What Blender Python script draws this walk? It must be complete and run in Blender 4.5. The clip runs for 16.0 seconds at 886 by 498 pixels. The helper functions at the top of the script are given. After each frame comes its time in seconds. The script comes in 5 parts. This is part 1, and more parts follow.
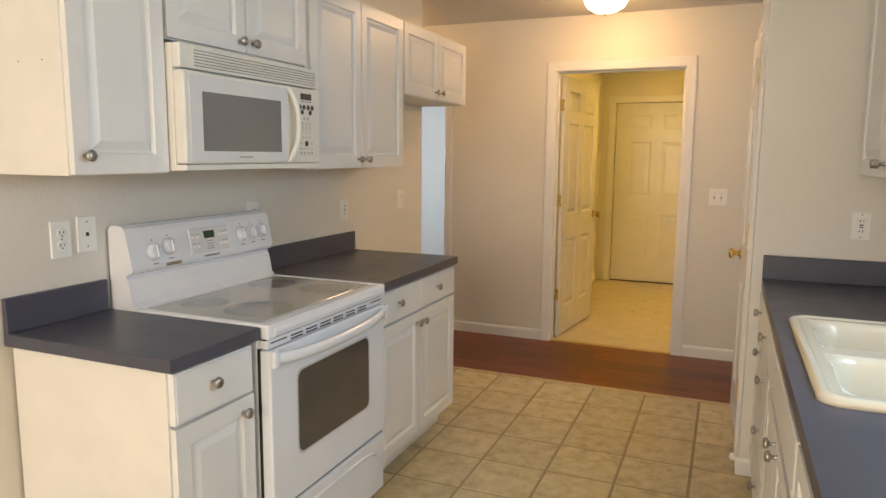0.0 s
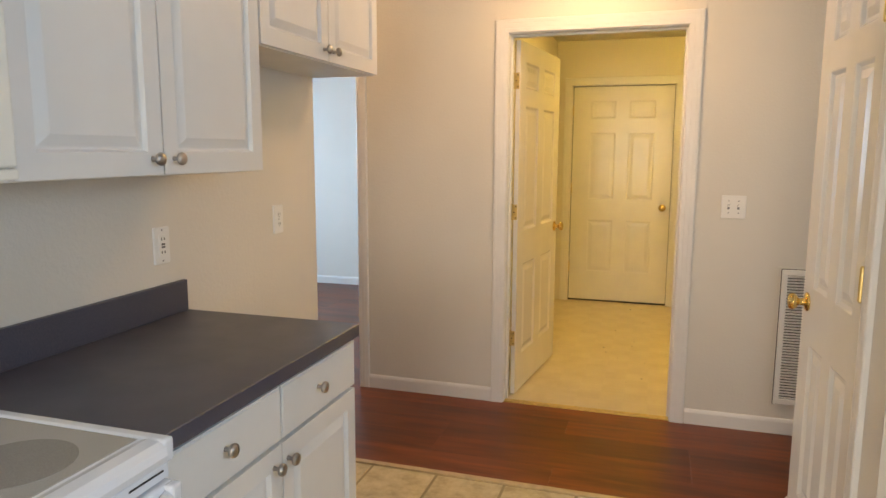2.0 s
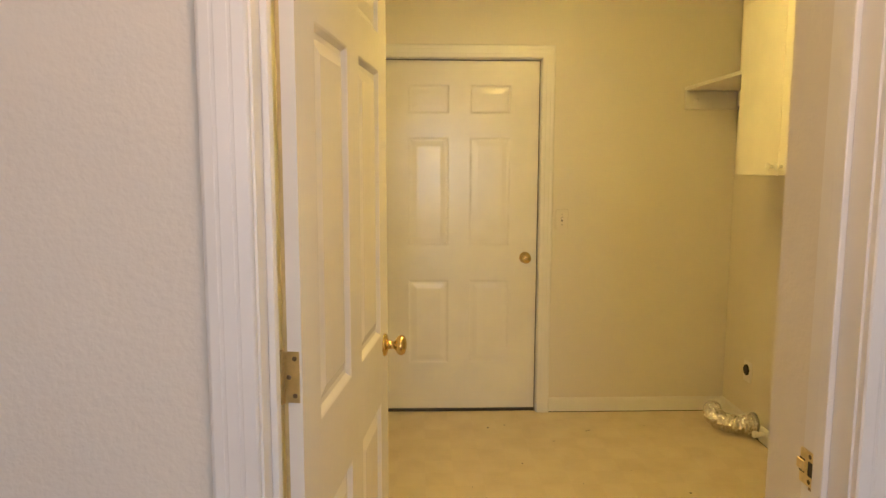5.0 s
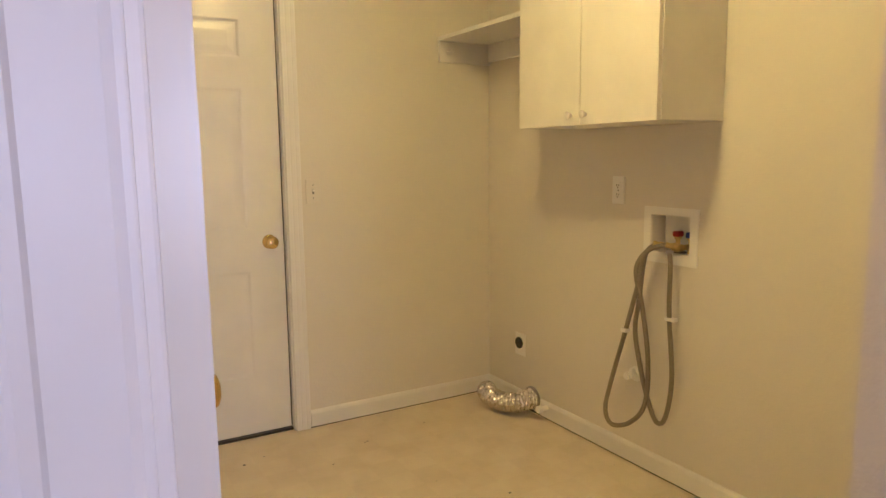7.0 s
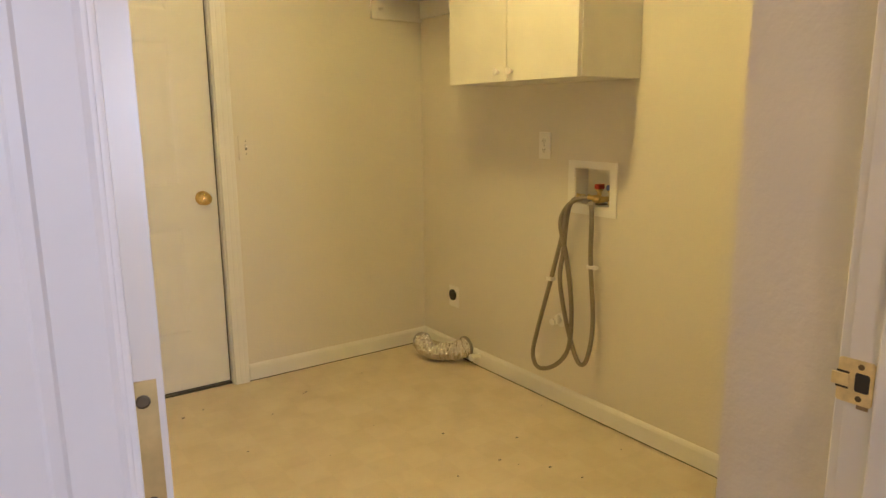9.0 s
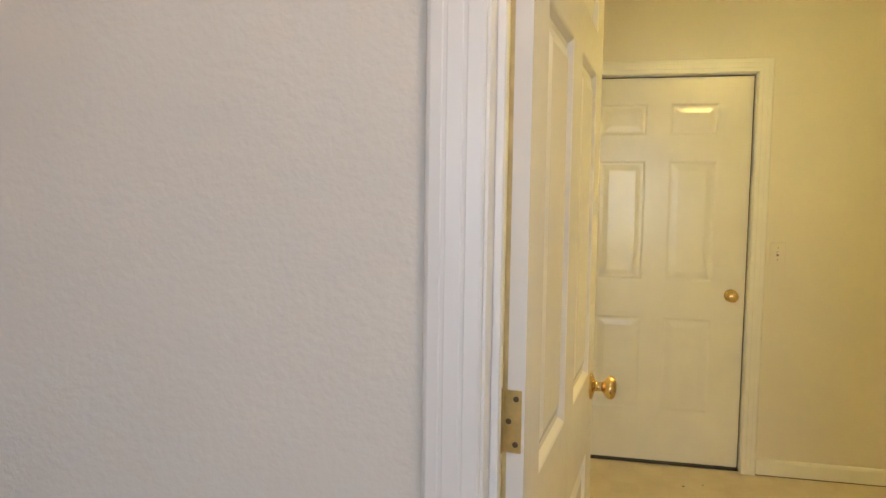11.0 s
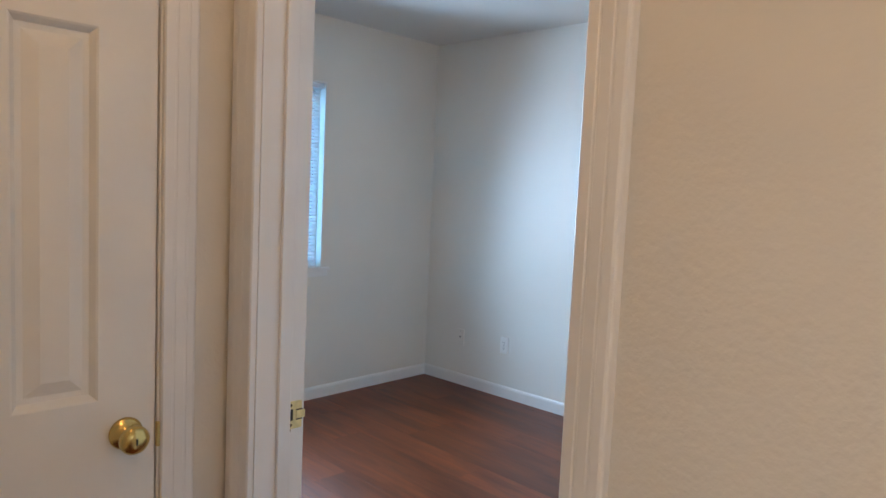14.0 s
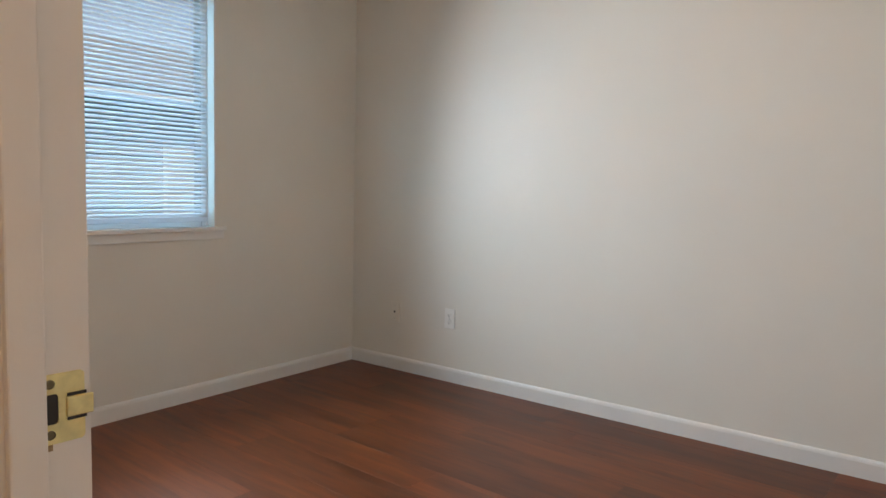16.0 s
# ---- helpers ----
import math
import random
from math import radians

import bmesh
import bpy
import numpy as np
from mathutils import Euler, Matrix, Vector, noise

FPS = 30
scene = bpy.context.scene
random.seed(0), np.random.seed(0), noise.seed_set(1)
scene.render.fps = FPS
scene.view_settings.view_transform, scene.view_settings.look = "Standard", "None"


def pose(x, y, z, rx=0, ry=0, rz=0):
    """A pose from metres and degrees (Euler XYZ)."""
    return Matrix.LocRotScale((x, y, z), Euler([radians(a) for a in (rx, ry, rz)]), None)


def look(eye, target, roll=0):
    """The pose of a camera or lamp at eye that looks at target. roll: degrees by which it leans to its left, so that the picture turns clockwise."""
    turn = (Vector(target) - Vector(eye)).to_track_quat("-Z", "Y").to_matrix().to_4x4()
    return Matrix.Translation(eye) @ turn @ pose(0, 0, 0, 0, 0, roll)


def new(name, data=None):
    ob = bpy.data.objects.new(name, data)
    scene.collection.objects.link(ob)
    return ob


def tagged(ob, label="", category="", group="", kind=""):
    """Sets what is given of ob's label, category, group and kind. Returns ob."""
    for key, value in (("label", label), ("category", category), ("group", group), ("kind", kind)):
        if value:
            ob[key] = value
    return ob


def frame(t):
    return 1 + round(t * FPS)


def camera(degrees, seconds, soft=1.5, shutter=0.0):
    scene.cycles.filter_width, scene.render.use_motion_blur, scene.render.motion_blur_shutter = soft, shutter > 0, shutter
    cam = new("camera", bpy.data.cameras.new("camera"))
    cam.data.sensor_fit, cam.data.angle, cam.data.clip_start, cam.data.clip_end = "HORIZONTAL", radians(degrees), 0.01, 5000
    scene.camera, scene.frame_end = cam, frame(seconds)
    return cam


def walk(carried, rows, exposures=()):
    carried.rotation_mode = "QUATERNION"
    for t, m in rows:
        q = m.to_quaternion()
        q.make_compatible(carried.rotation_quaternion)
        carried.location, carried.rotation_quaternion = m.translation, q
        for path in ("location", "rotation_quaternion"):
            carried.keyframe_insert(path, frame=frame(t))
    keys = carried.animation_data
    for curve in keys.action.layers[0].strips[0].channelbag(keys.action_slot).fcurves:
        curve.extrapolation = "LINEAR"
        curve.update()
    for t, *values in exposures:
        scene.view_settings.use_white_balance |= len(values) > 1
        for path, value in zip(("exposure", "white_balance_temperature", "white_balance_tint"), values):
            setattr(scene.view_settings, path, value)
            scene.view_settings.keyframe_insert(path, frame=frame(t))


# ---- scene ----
cam = camera(66.2, 16.0)
PATH = [
    (0, (0.693, 0.139, 1.433), (-0.068, 1.968, 1.16), 0.5),
    (0.5, (0.579, 0.388, 1.432), (-0.174, 2.22, 1.153), 0.4),
    (1, (0.472, 0.742, 1.442), (-0.256, 2.583, 1.153), 0.4),
    (1.5, (0.356, 1.113, 1.433), (-0.347, 2.964, 1.147), 0.3),
    (2, (0.262, 1.559, 1.433), (-0.329, 3.448, 1.148), 0.2),
    (2.5, (0.148, 2.043, 1.437), (-0.354, 3.959, 1.157), 0.3),
    (3, (0.044, 2.517, 1.436), (-0.368, 4.455, 1.164), 0.4),
    (3.5, (-0.036, 3.025, 1.438), (-0.363, 4.98, 1.171), 0.2),
    (4, (-0.13, 3.48, 1.447), (-0.37, 5.449, 1.194), 0.3),
    (6.3, (-0.461, 4.936, 1.359), (0.166, 6.823, 1.144), -0.3),
    (6.5, (-0.489, 4.991, 1.337), (0.23, 6.844, 1.115), -0.3),
    (7, (-0.544, 5.071, 1.304), (0.446, 6.787, 1.03), -0.7),
    (7.5, (-0.57, 5.078, 1.252), (0.579, 6.678, 0.908), -1.0),
    (8, (-0.58, 5.078, 1.239), (0.611, 6.633, 0.836), -1.0),
    (8.2, (-0.577, 5.076, 1.246), (0.617, 6.624, 0.825), -0.9),
    (10.3, (-0.521, 4.63, 1.345), (-0.109, 6.575, 1.127), 0.6),
    (10.5, (-0.491, 4.575, 1.359), (-0.305, 6.557, 1.166), 0.8),
    (11, (-0.409, 4.459, 1.394), (-0.825, 6.41, 1.247), 0.8),
    (11.5, (-0.389, 4.367, 1.405), (-1.24, 6.17, 1.25), 1.8),
    (12, (-0.381, 4.264, 1.4), (-1.451, 5.948, 1.264), 2.7),
    (12.5, (-0.396, 4.266, 1.405), (-1.624, 5.838, 1.252), 2.6),
    (13, (-0.484, 4.363, 1.411), (-1.842, 5.823, 1.244), 2.5),
    (13.5, (-0.691, 4.432, 1.403), (-2.108, 5.833, 1.232), 2.6),
    (14, (-0.938, 4.55, 1.412), (-2.368, 5.938, 1.245), 2.6),
    (14.5, (-1.189, 4.751, 1.421), (-2.624, 6.135, 1.264), 2.2),
    (15, (-1.395, 4.898, 1.392), (-2.834, 6.282, 1.27), 2.0),
    (15.5, (-1.518, 5.035, 1.313), (-2.884, 6.49, 1.193), 2.0),
    (16, (-1.591, 5.106, 1.104), (-2.8426, 6.6563, 0.929), 1.5),
]
EXPOSURES = [
    (0.0, -0.2, 7900, 14), (1.0, -0.1, 7600, 13), (1.5, -0.02, 7350, 13), (3.0, 0.0, 7050, 13), (4.2, -0.03, 6800, 11),
    (6.3, 0.0, 4600, 32), (7.0, 0.03, 4850, 32), (7.5, 0.08, 5050, 30), (8.2, 0.1, 5000, 28),
    (10.3, -0.02, 5150, 13), (11.0, 0.04, 5250, 10), (11.5, 0.02, 5450, 7), (12.0, -0.02, 5450, 7), (12.5, -0.08, 5500, 8),
    (13.5, -0.06, 5950, 12), (14.5, -0.28, 7700, 16), (15.3, -0.36, 9200, 21), (16.0, -0.34, 9600, 22),
]
walk(cam, [(t, look(eye, target, roll)) for t, eye, target, roll in PATH], EXPOSURES)

# ---------------------------------------------------------------- world and light
world = bpy.data.worlds.new("sky")
scene.world = world
world.use_nodes = True
_bg = world.node_tree.nodes["Background"]
_sky = world.node_tree.nodes.new("ShaderNodeTexSky")
_sky.sky_type, _sky.sun_disc = "NISHITA", False
_sky.sun_elevation, _sky.sun_rotation = radians(38), radians(150)
world.node_tree.links.new(_sky.outputs[0], _bg.inputs[0])
_bg.inputs[1].default_value = 0.15

_sun = bpy.data.lights.new("sun", "SUN")
_sun.energy, _sun.angle, _sun.color = 4.5, radians(10), (1, 0.96, 0.9)
new("sun", _sun).matrix_world = look((6, -9, 9), (0, 0, 0))


def window_light(name, eye, target, width, height, watts, color, spread=180):
    lamp = bpy.data.lights.new(name, "AREA")
    lamp.shape, lamp.size, lamp.size_y, lamp.energy, lamp.color = "RECTANGLE", width, height, watts, color
    lamp.spread = radians(spread)
    ob = new(name, lamp)
    ob.matrix_world = look(eye, target)
    return ob


window_light("daylight_dining", (-0.15, -2.42, 1.45), (-0.15, 5, 1.2), 2.1, 1.5, 86, (0.98, 0.945, 0.90))
window_light("daylight_sink", (1.47, 1.75, 1.72), (-2, 1.75, 1.4), 0.8, 0.6, 20, (0.42, 0.68, 1.0))
# hall light comes from an unseen window, assumed for the bluish east wall part
window_light("daylight_hall", (2.28, 4.82, 1.5), (-2, 4.82, 1.2), 0.55, 1.1, 5, (0.62, 0.80, 1.0))
# the reveal and the slats hold the light back to the sides
window_light("daylight_bedroom", (-4.600, 6.638, 1.50), (0.07, 6.834, 0.85), 0.82, 1.06, 60, (0.47, 0.70, 1.0), 140)
window_light("daylight_blind", (-4.736, 6.633, 1.48), (0, 6.831, 1.48), 0.80, 1.08, 24, (0.20, 0.60, 1.0))

# ---------------------------------------------------------------- materials


def node_mat(name):
    m = bpy.data.materials.new(name)
    m.use_nodes = True
    nt = m.node_tree
    return m, nt, nt.nodes["Principled BSDF"]


def add(nt, kind, **props):
    n = nt.nodes.new(kind)
    for k, v in props.items():
        n.inputs[k].default_value = v
    return n


def ramp(nt, source, stops):
    r = nt.nodes.new("ShaderNodeValToRGB")
    while len(r.color_ramp.elements) < len(stops):
        r.color_ramp.elements.new(0.5)
    for e, (p, c) in zip(r.color_ramp.elements, stops):
        e.position, e.color = p, (*c, 1)
    nt.links.new(source, r.inputs[0])
    return r


def coords(nt, scale=(1, 1, 1)):
    c = nt.nodes.new("ShaderNodeNewGeometry")
    mp = nt.nodes.new("ShaderNodeMapping")
    mp.inputs["Scale"].default_value = scale
    nt.links.new(c.outputs["Position"], mp.inputs[0])
    return mp.outputs[0]


def noise_at(nt, vec, scale, detail=3.0, rough=0.5):
    n = add(nt, "ShaderNodeTexNoise", Scale=scale, Detail=detail, Roughness=rough)
    nt.links.new(vec, n.inputs["Vector"])
    return n.outputs["Fac"]


def bump(nt, bsdf, height, strength, distance):
    b = add(nt, "ShaderNodeBump", Strength=strength, Distance=distance)
    nt.links.new(height, b.inputs["Height"])
    nt.links.new(b.outputs[0], bsdf.inputs["Normal"])


def plain(name, color, rough=0.5, metal=0.0, vary=0.06, scale=6.0, bump_scale=0.0, bump_depth=0.0003, coat=0.0):
    """Paint, plastic or metal with a slight large-scale change of tone and a fine change of gloss."""
    m, nt, p = node_mat(name)
    vec = coords(nt)
    big = noise_at(nt, vec, scale, 4)
    lo = tuple(c * (1 - vary) for c in color)
    hi = tuple(min(1, c * (1 + vary)) for c in color)
    nt.links.new(ramp(nt, big, [(0.3, lo), (0.7, hi)]).outputs[0], p.inputs["Base Color"])
    fine = noise_at(nt, vec, scale * 9, 3)
    mr = add(nt, "ShaderNodeMapRange", **{"To Min": max(0.02, rough * 0.85), "To Max": min(1, rough * 1.15)})
    nt.links.new(fine, mr.inputs[0])
    nt.links.new(mr.outputs[0], p.inputs["Roughness"])
    p.inputs["Metallic"].default_value = metal
    p.inputs["Coat Weight"].default_value = coat
    if bump_scale:
        bump(nt, p, noise_at(nt, vec, bump_scale, 4, 0.6), 0.6, bump_depth)
    return m


def textured_wall(name, color, rough=0.5, depth=0.0016, spec=0.5):
    """Orange-peel wall paint: soft blobs of two sizes, faint scuffs in the tone."""
    m, nt, p = node_mat(name)
    vec = coords(nt)
    tone = noise_at(nt, vec, 1.7, 5)
    lo = tuple(c * 0.955 for c in color)
    nt.links.new(ramp(nt, tone, [(0.32, lo), (0.68, color)]).outputs[0], p.inputs["Base Color"])
    a = noise_at(nt, vec, 75, 2, 0.5)
    b = noise_at(nt, vec, 190, 2, 0.5)
    soft = nt.nodes.new("ShaderNodeMath")
    soft.operation = "MULTIPLY_ADD"
    soft.inputs[1].default_value = 0.45
    nt.links.new(b, soft.inputs[0])
    nt.links.new(a, soft.inputs[2])
    p.inputs["Roughness"].default_value = rough
    p.inputs["Specular IOR Level"].default_value = spec
    bump(nt, p, soft.outputs[0], 0.55, depth)
    return m


def cherry_wood(name):
    """Cherry laminate planks: long grain along x, a tone of its own for each plank."""
    m, nt, p = node_mat(name)
    info = nt.nodes.new("ShaderNodeObjectInfo")
    shift = nt.nodes.new("ShaderNodeVectorMath")
    shift.operation = "MULTIPLY_ADD"
    comb = nt.nodes.new("ShaderNodeCombineXYZ")
    for i in range(3):
        nt.links.new(info.outputs["Random"], comb.inputs[i])
    geo = nt.nodes.new("ShaderNodeNewGeometry")
    shift.inputs[1].default_value = (7.0, 13.0, 3.0)
    nt.links.new(comb.outputs[0], shift.inputs[0])
    nt.links.new(geo.outputs["Position"], shift.inputs[2])
    mp = nt.nodes.new("ShaderNodeMapping")
    mp.inputs["Scale"].default_value = (1.3, 16, 1)
    nt.links.new(shift.outputs[0], mp.inputs[0])
    grain = noise_at(nt, mp.outputs[0], 2.2, 8, 0.62)
    col = ramp(nt, grain, [(0.25, (0.090, 0.021, 0.0060)), (0.47, (0.150, 0.036, 0.0095)), (0.75, (0.225, 0.059, 0.0155))])
    mixer = nt.nodes.new("ShaderNodeMix")
    mixer.data_type, mixer.blend_type = "RGBA", "MULTIPLY"
    mixer.inputs[0].default_value = 1.0
    tone = ramp(nt, info.outputs["Random"], [(0.0, (0.72, 0.70, 0.70)), (1.0, (1.24, 1.18, 1.14))])
    nt.links.new(col.outputs[0], mixer.inputs[6])
    nt.links.new(tone.outputs[0], mixer.inputs[7])
    # dark knots and cathedral figure, drawn out along the plank
    knots = nt.nodes.new("ShaderNodeMapping")
    knots.inputs["Scale"].default_value = (1.0, 6.0, 1)
    nt.links.new(shift.outputs[0], knots.inputs[0])
    figure = ramp(nt, noise_at(nt, knots.outputs[0], 1.5, 3, 0.55), [(0.32, (0.58, 0.53, 0.51)), (0.52, (1, 1, 1))])
    figured = nt.nodes.new("ShaderNodeMix")
    figured.data_type, figured.blend_type = "RGBA", "MULTIPLY"
    figured.inputs[0].default_value = 1.0
    nt.links.new(mixer.outputs[2], figured.inputs[6])
    nt.links.new(figure.outputs[0], figured.inputs[7])
    nt.links.new(figured.outputs[2], p.inputs["Base Color"])
    p.inputs["Specular IOR Level"].default_value = 0.36
    mr = add(nt, "ShaderNodeMapRange", **{"To Min": 0.27, "To Max": 0.42})
    nt.links.new(grain, mr.inputs[0])
    nt.links.new(mr.outputs[0], p.inputs["Roughness"])
    bump(nt, p, grain, 0.25, 0.0006)
    return m


def stone_tile(name):
    """Glazed beige floor tile with darker mottling, a tone of its own for each tile."""
    m, nt, p = node_mat(name)
    info = nt.nodes.new("ShaderNodeObjectInfo")
    vec = coords(nt)
    cloud = noise_at(nt, vec, 13, 7, 0.65)
    col = ramp(nt, cloud, [(0.30, (0.37, 0.29, 0.165)), (0.5, (0.54, 0.45, 0.28)), (0.72, (0.67, 0.58, 0.39))])
    mixer = nt.nodes.new("ShaderNodeMix")
    mixer.data_type, mixer.blend_type = "RGBA", "MULTIPLY"
    mixer.inputs[0].default_value = 1.0
    tone = ramp(nt, info.outputs["Random"], [(0.0, (0.86, 0.86, 0.85)), (1.0, (1.05, 1.04, 1.03))])
    nt.links.new(col.outputs[0], mixer.inputs[6])
    nt.links.new(tone.outputs[0], mixer.inputs[7])
    nt.links.new(mixer.outputs[2], p.inputs["Base Color"])
    p.inputs["Roughness"].default_value = 0.42
    bump(nt, p, noise_at(nt, vec, 60, 5, 0.6), 0.3, 0.0008)
    return m


def sheet_vinyl(name):
    """Old beige sheet vinyl with a faint worn square pattern and stains."""
    m, nt, p = node_mat(name)
    vec = coords(nt)
    cloud = noise_at(nt, vec, 5.5, 7, 0.62)
    chk = add(nt, "ShaderNodeTexChecker", Scale=7.5)
    nt.links.new(vec, chk.inputs["Vector"])
    base = ramp(nt, cloud, [(0.25, (0.57, 0.49, 0.36)), (0.5, (0.63, 0.55, 0.42)), (0.75, (0.67, 0.60, 0.47))])
    worn = ramp(nt, chk.outputs["Fac"], [(0.0, (0.965, 0.96, 0.955)), (1.0, (1.0, 1.0, 1.0))])
    mixer = nt.nodes.new("ShaderNodeMix")
    mixer.data_type, mixer.blend_type = "RGBA", "MULTIPLY"
    mixer.inputs[0].default_value = 1.0
    nt.links.new(base.outputs[0], mixer.inputs[6])
    nt.links.new(worn.outputs[0], mixer.inputs[7])
    nt.links.new(mixer.outputs[2], p.inputs["Base Color"])
    p.inputs["Roughness"].default_value = 0.38
    bump(nt, p, noise_at(nt, vec, 160, 3), 0.2, 0.0004)
    return m


def speckled(name, base, fleck, rough, scale=500, coat=0.0):
    m, nt, p = node_mat(name)
    vec = coords(nt)
    f = noise_at(nt, vec, scale, 2, 0.6)
    big = noise_at(nt, vec, 4, 4)
    c1 = ramp(nt, f, [(0.42, base), (0.62, fleck)])
    mixer = nt.nodes.new("ShaderNodeMix")
    mixer.data_type, mixer.blend_type = "RGBA", "MULTIPLY"
    mixer.inputs[0].default_value = 1.0
    nt.links.new(c1.outputs[0], mixer.inputs[6])
    nt.links.new(ramp(nt, big, [(0.3, (0.9, 0.9, 0.9)), (0.7, (1, 1, 1))]).outputs[0], mixer.inputs[7])
    nt.links.new(mixer.outputs[2], p.inputs["Base Color"])
    mr = add(nt, "ShaderNodeMapRange", **{"To Min": rough * 0.8, "To Max": rough * 1.25})
    nt.links.new(noise_at(nt, vec, 9, 5), mr.inputs[0])
    nt.links.new(mr.outputs[0], p.inputs["Roughness"])
    p.inputs["Coat Weight"].default_value = coat
    return m


def glowing(name, color, strength):
    m, nt, p = node_mat(name)
    p.inputs["Base Color"].default_value = (0.9, 0.88, 0.82, 1)
    p.inputs["Emission Color"].default_value = (*color, 1)
    p.inputs["Emission Strength"].default_value = strength
    return m


WALL = textured_wall("wall_paint", (0.73, 0.695, 0.63), 0.46, 0.0017)
BED_WALL = textured_wall("bedroom_wall_paint", (0.77, 0.74, 0.68), 0.40, 0.0006, 0.26)
CEIL = textured_wall("ceiling_paint", (0.70, 0.68, 0.64), 0.8, 0.003, 0.3)
TRIM = plain("trim_gloss_paint", (0.77, 0.76, 0.74), 0.33, vary=0.03, bump_scale=40, bump_depth=0.0005)
DOOR = plain("door_gloss_paint", (0.76, 0.74, 0.69), 0.22, vary=0.03, bump_scale=60, bump_depth=0.0003)
CAB = plain("white_cabinet_foil", (0.78, 0.78, 0.77), 0.34, vary=0.02)
CAB_SIDE = plain("cream_cabinet_side", (0.77, 0.75, 0.70), 0.45, vary=0.04)
LAM = speckled("slate_counter_laminate", (0.060, 0.062, 0.090), (0.088, 0.090, 0.122), 0.36)
ENAMEL = plain("white_enamel", (0.78, 0.81, 0.86), 0.16, vary=0.02, coat=0.3)
BISQUE = plain("ivory_plastic", (0.78, 0.77, 0.71), 0.30, vary=0.03)
CERAMIC = speckled("grey_glass_ceramic", (0.40, 0.385, 0.35), (0.47, 0.455, 0.42), 0.12, 700, 0.5)
BURNER = speckled("burner_ring_print", (0.255, 0.235, 0.21), (0.315, 0.295, 0.265), 0.13, 700, 0.5)
DARKGLASS = plain("smoked_oven_glass", (0.075, 0.072, 0.066), 0.07, vary=0.1, coat=0.6)
MICROGLASS = speckled("grey_screened_glass", (0.20, 0.20, 0.20), (0.235, 0.235, 0.235), 0.16, 1800, 0.2)
MICROFRAME = plain("pale_grey_glass_border", (0.71, 0.72, 0.73), 0.12, vary=0.02)
BUTTON = plain("dark_brown_button", (0.055, 0.048, 0.042), 0.4)
# grey of the knobs' painted shade rings and of the oven window border
RIMGREY = plain("pale_grey_shade_ring_and_border", (0.46, 0.48, 0.51), 0.35)
BLACK = plain("black_plastic", (0.012, 0.012, 0.013), 0.4)
GREYINK = plain("grey_printed_ink", (0.20, 0.20, 0.21), 0.5)
LCD = glowing("green_display", (0.05, 0.35, 0.10), 0.05)
LCD.node_tree.nodes["Principled BSDF"].inputs["Base Color"].default_value = (0.012, 0.02, 0.014, 1)
NICKEL = plain("satin_nickel", (0.42, 0.40, 0.38), 0.30, 1.0, 0.08)
BRASS = plain("polished_brass", (0.70, 0.51, 0.19), 0.22, 1.0, 0.06)
HINGE_BRASS = plain("dull_brass", (0.62, 0.47, 0.20), 0.34, 1.0, 0.15, scale=60)
STRIKE = plain("worn_bright_brass", (0.82, 0.68, 0.34), 0.42, 0.75, 0.12, scale=70)
STAIN = plain("brown_dirt_stain", (0.30, 0.22, 0.13), 0.8, vary=0.3, scale=80)
SCREW = plain("dark_screw_heads", (0.16, 0.12, 0.07), 0.4, 1.0)
PLATE = plain("white_wall_plate", (0.84, 0.83, 0.80), 0.35, vary=0.02)
SLOT = plain("outlet_slots", (0.03, 0.028, 0.026), 0.6)
PORCELAIN = plain("white_porcelain", (0.80, 0.72, 0.57), 0.10, vary=0.02, coat=0.5)
WOOD = cherry_wood("cherry_laminate")
UNDERLAY = plain("dark_floor_joint", (0.035, 0.010, 0.007), 0.7)
TILE = stone_tile("beige_floor_tile")
GROUT = plain("tan_grout", (0.33, 0.265, 0.165), 0.85, bump_scale=300, bump_depth=0.001)
VINYL = sheet_vinyl("beige_sheet_vinyl")
STRIP = plain("pale_oak_strip", (0.50, 0.38, 0.22), 0.4, vary=0.15, scale=20)
# tan for the dim light in the laundry door's hinge gap
GAPTINT = plain("hinge_gap_tint", (0.55, 0.44, 0.20), 0.6, vary=0.2, scale=25)
FOIL = plain("crumpled_foil", (0.80, 0.78, 0.75), 0.16, 1.0, 0.10, scale=30, bump_scale=60, bump_depth=0.007)
BRAID = plain("braided_steel", (0.30, 0.27, 0.23), 0.42, 0.85, 0.3, scale=400, bump_scale=600, bump_depth=0.0015)
RED = plain("red_valve", (0.45, 0.03, 0.02), 0.4)
BLUE = plain("blue_valve", (0.02, 0.06, 0.35), 0.4)
BLIND = plain("white_blind_slat", (0.80, 0.81, 0.83), 0.45, vary=0.02)
_nt = BLIND.node_tree
_tr = add(_nt, "ShaderNodeBsdfTranslucent", Color=(0.80, 0.84, 0.90, 1))
_mx = add(_nt, "ShaderNodeMixShader", Fac=0.5)
_nt.links.new(_nt.nodes["Principled BSDF"].outputs[0], _mx.inputs[1])
_nt.links.new(_tr.outputs[0], _mx.inputs[2])
_nt.links.new(_mx.outputs[0], _nt.nodes["Material Output"].inputs[0])
FRAMEVINYL = plain("white_vinyl_frame", (0.80, 0.82, 0.84), 0.35, vary=0.02)
SIDING = plain("blue_grey_siding", (0.46, 0.54, 0.62), 0.7, vary=0.08, scale=3)
LAWN = plain("lawn", (0.06, 0.10, 0.03), 0.9, vary=0.4, scale=5)
SHINGLE = plain("grey_roof_shingle", (0.24, 0.26, 0.29), 0.9, vary=0.2, scale=15)
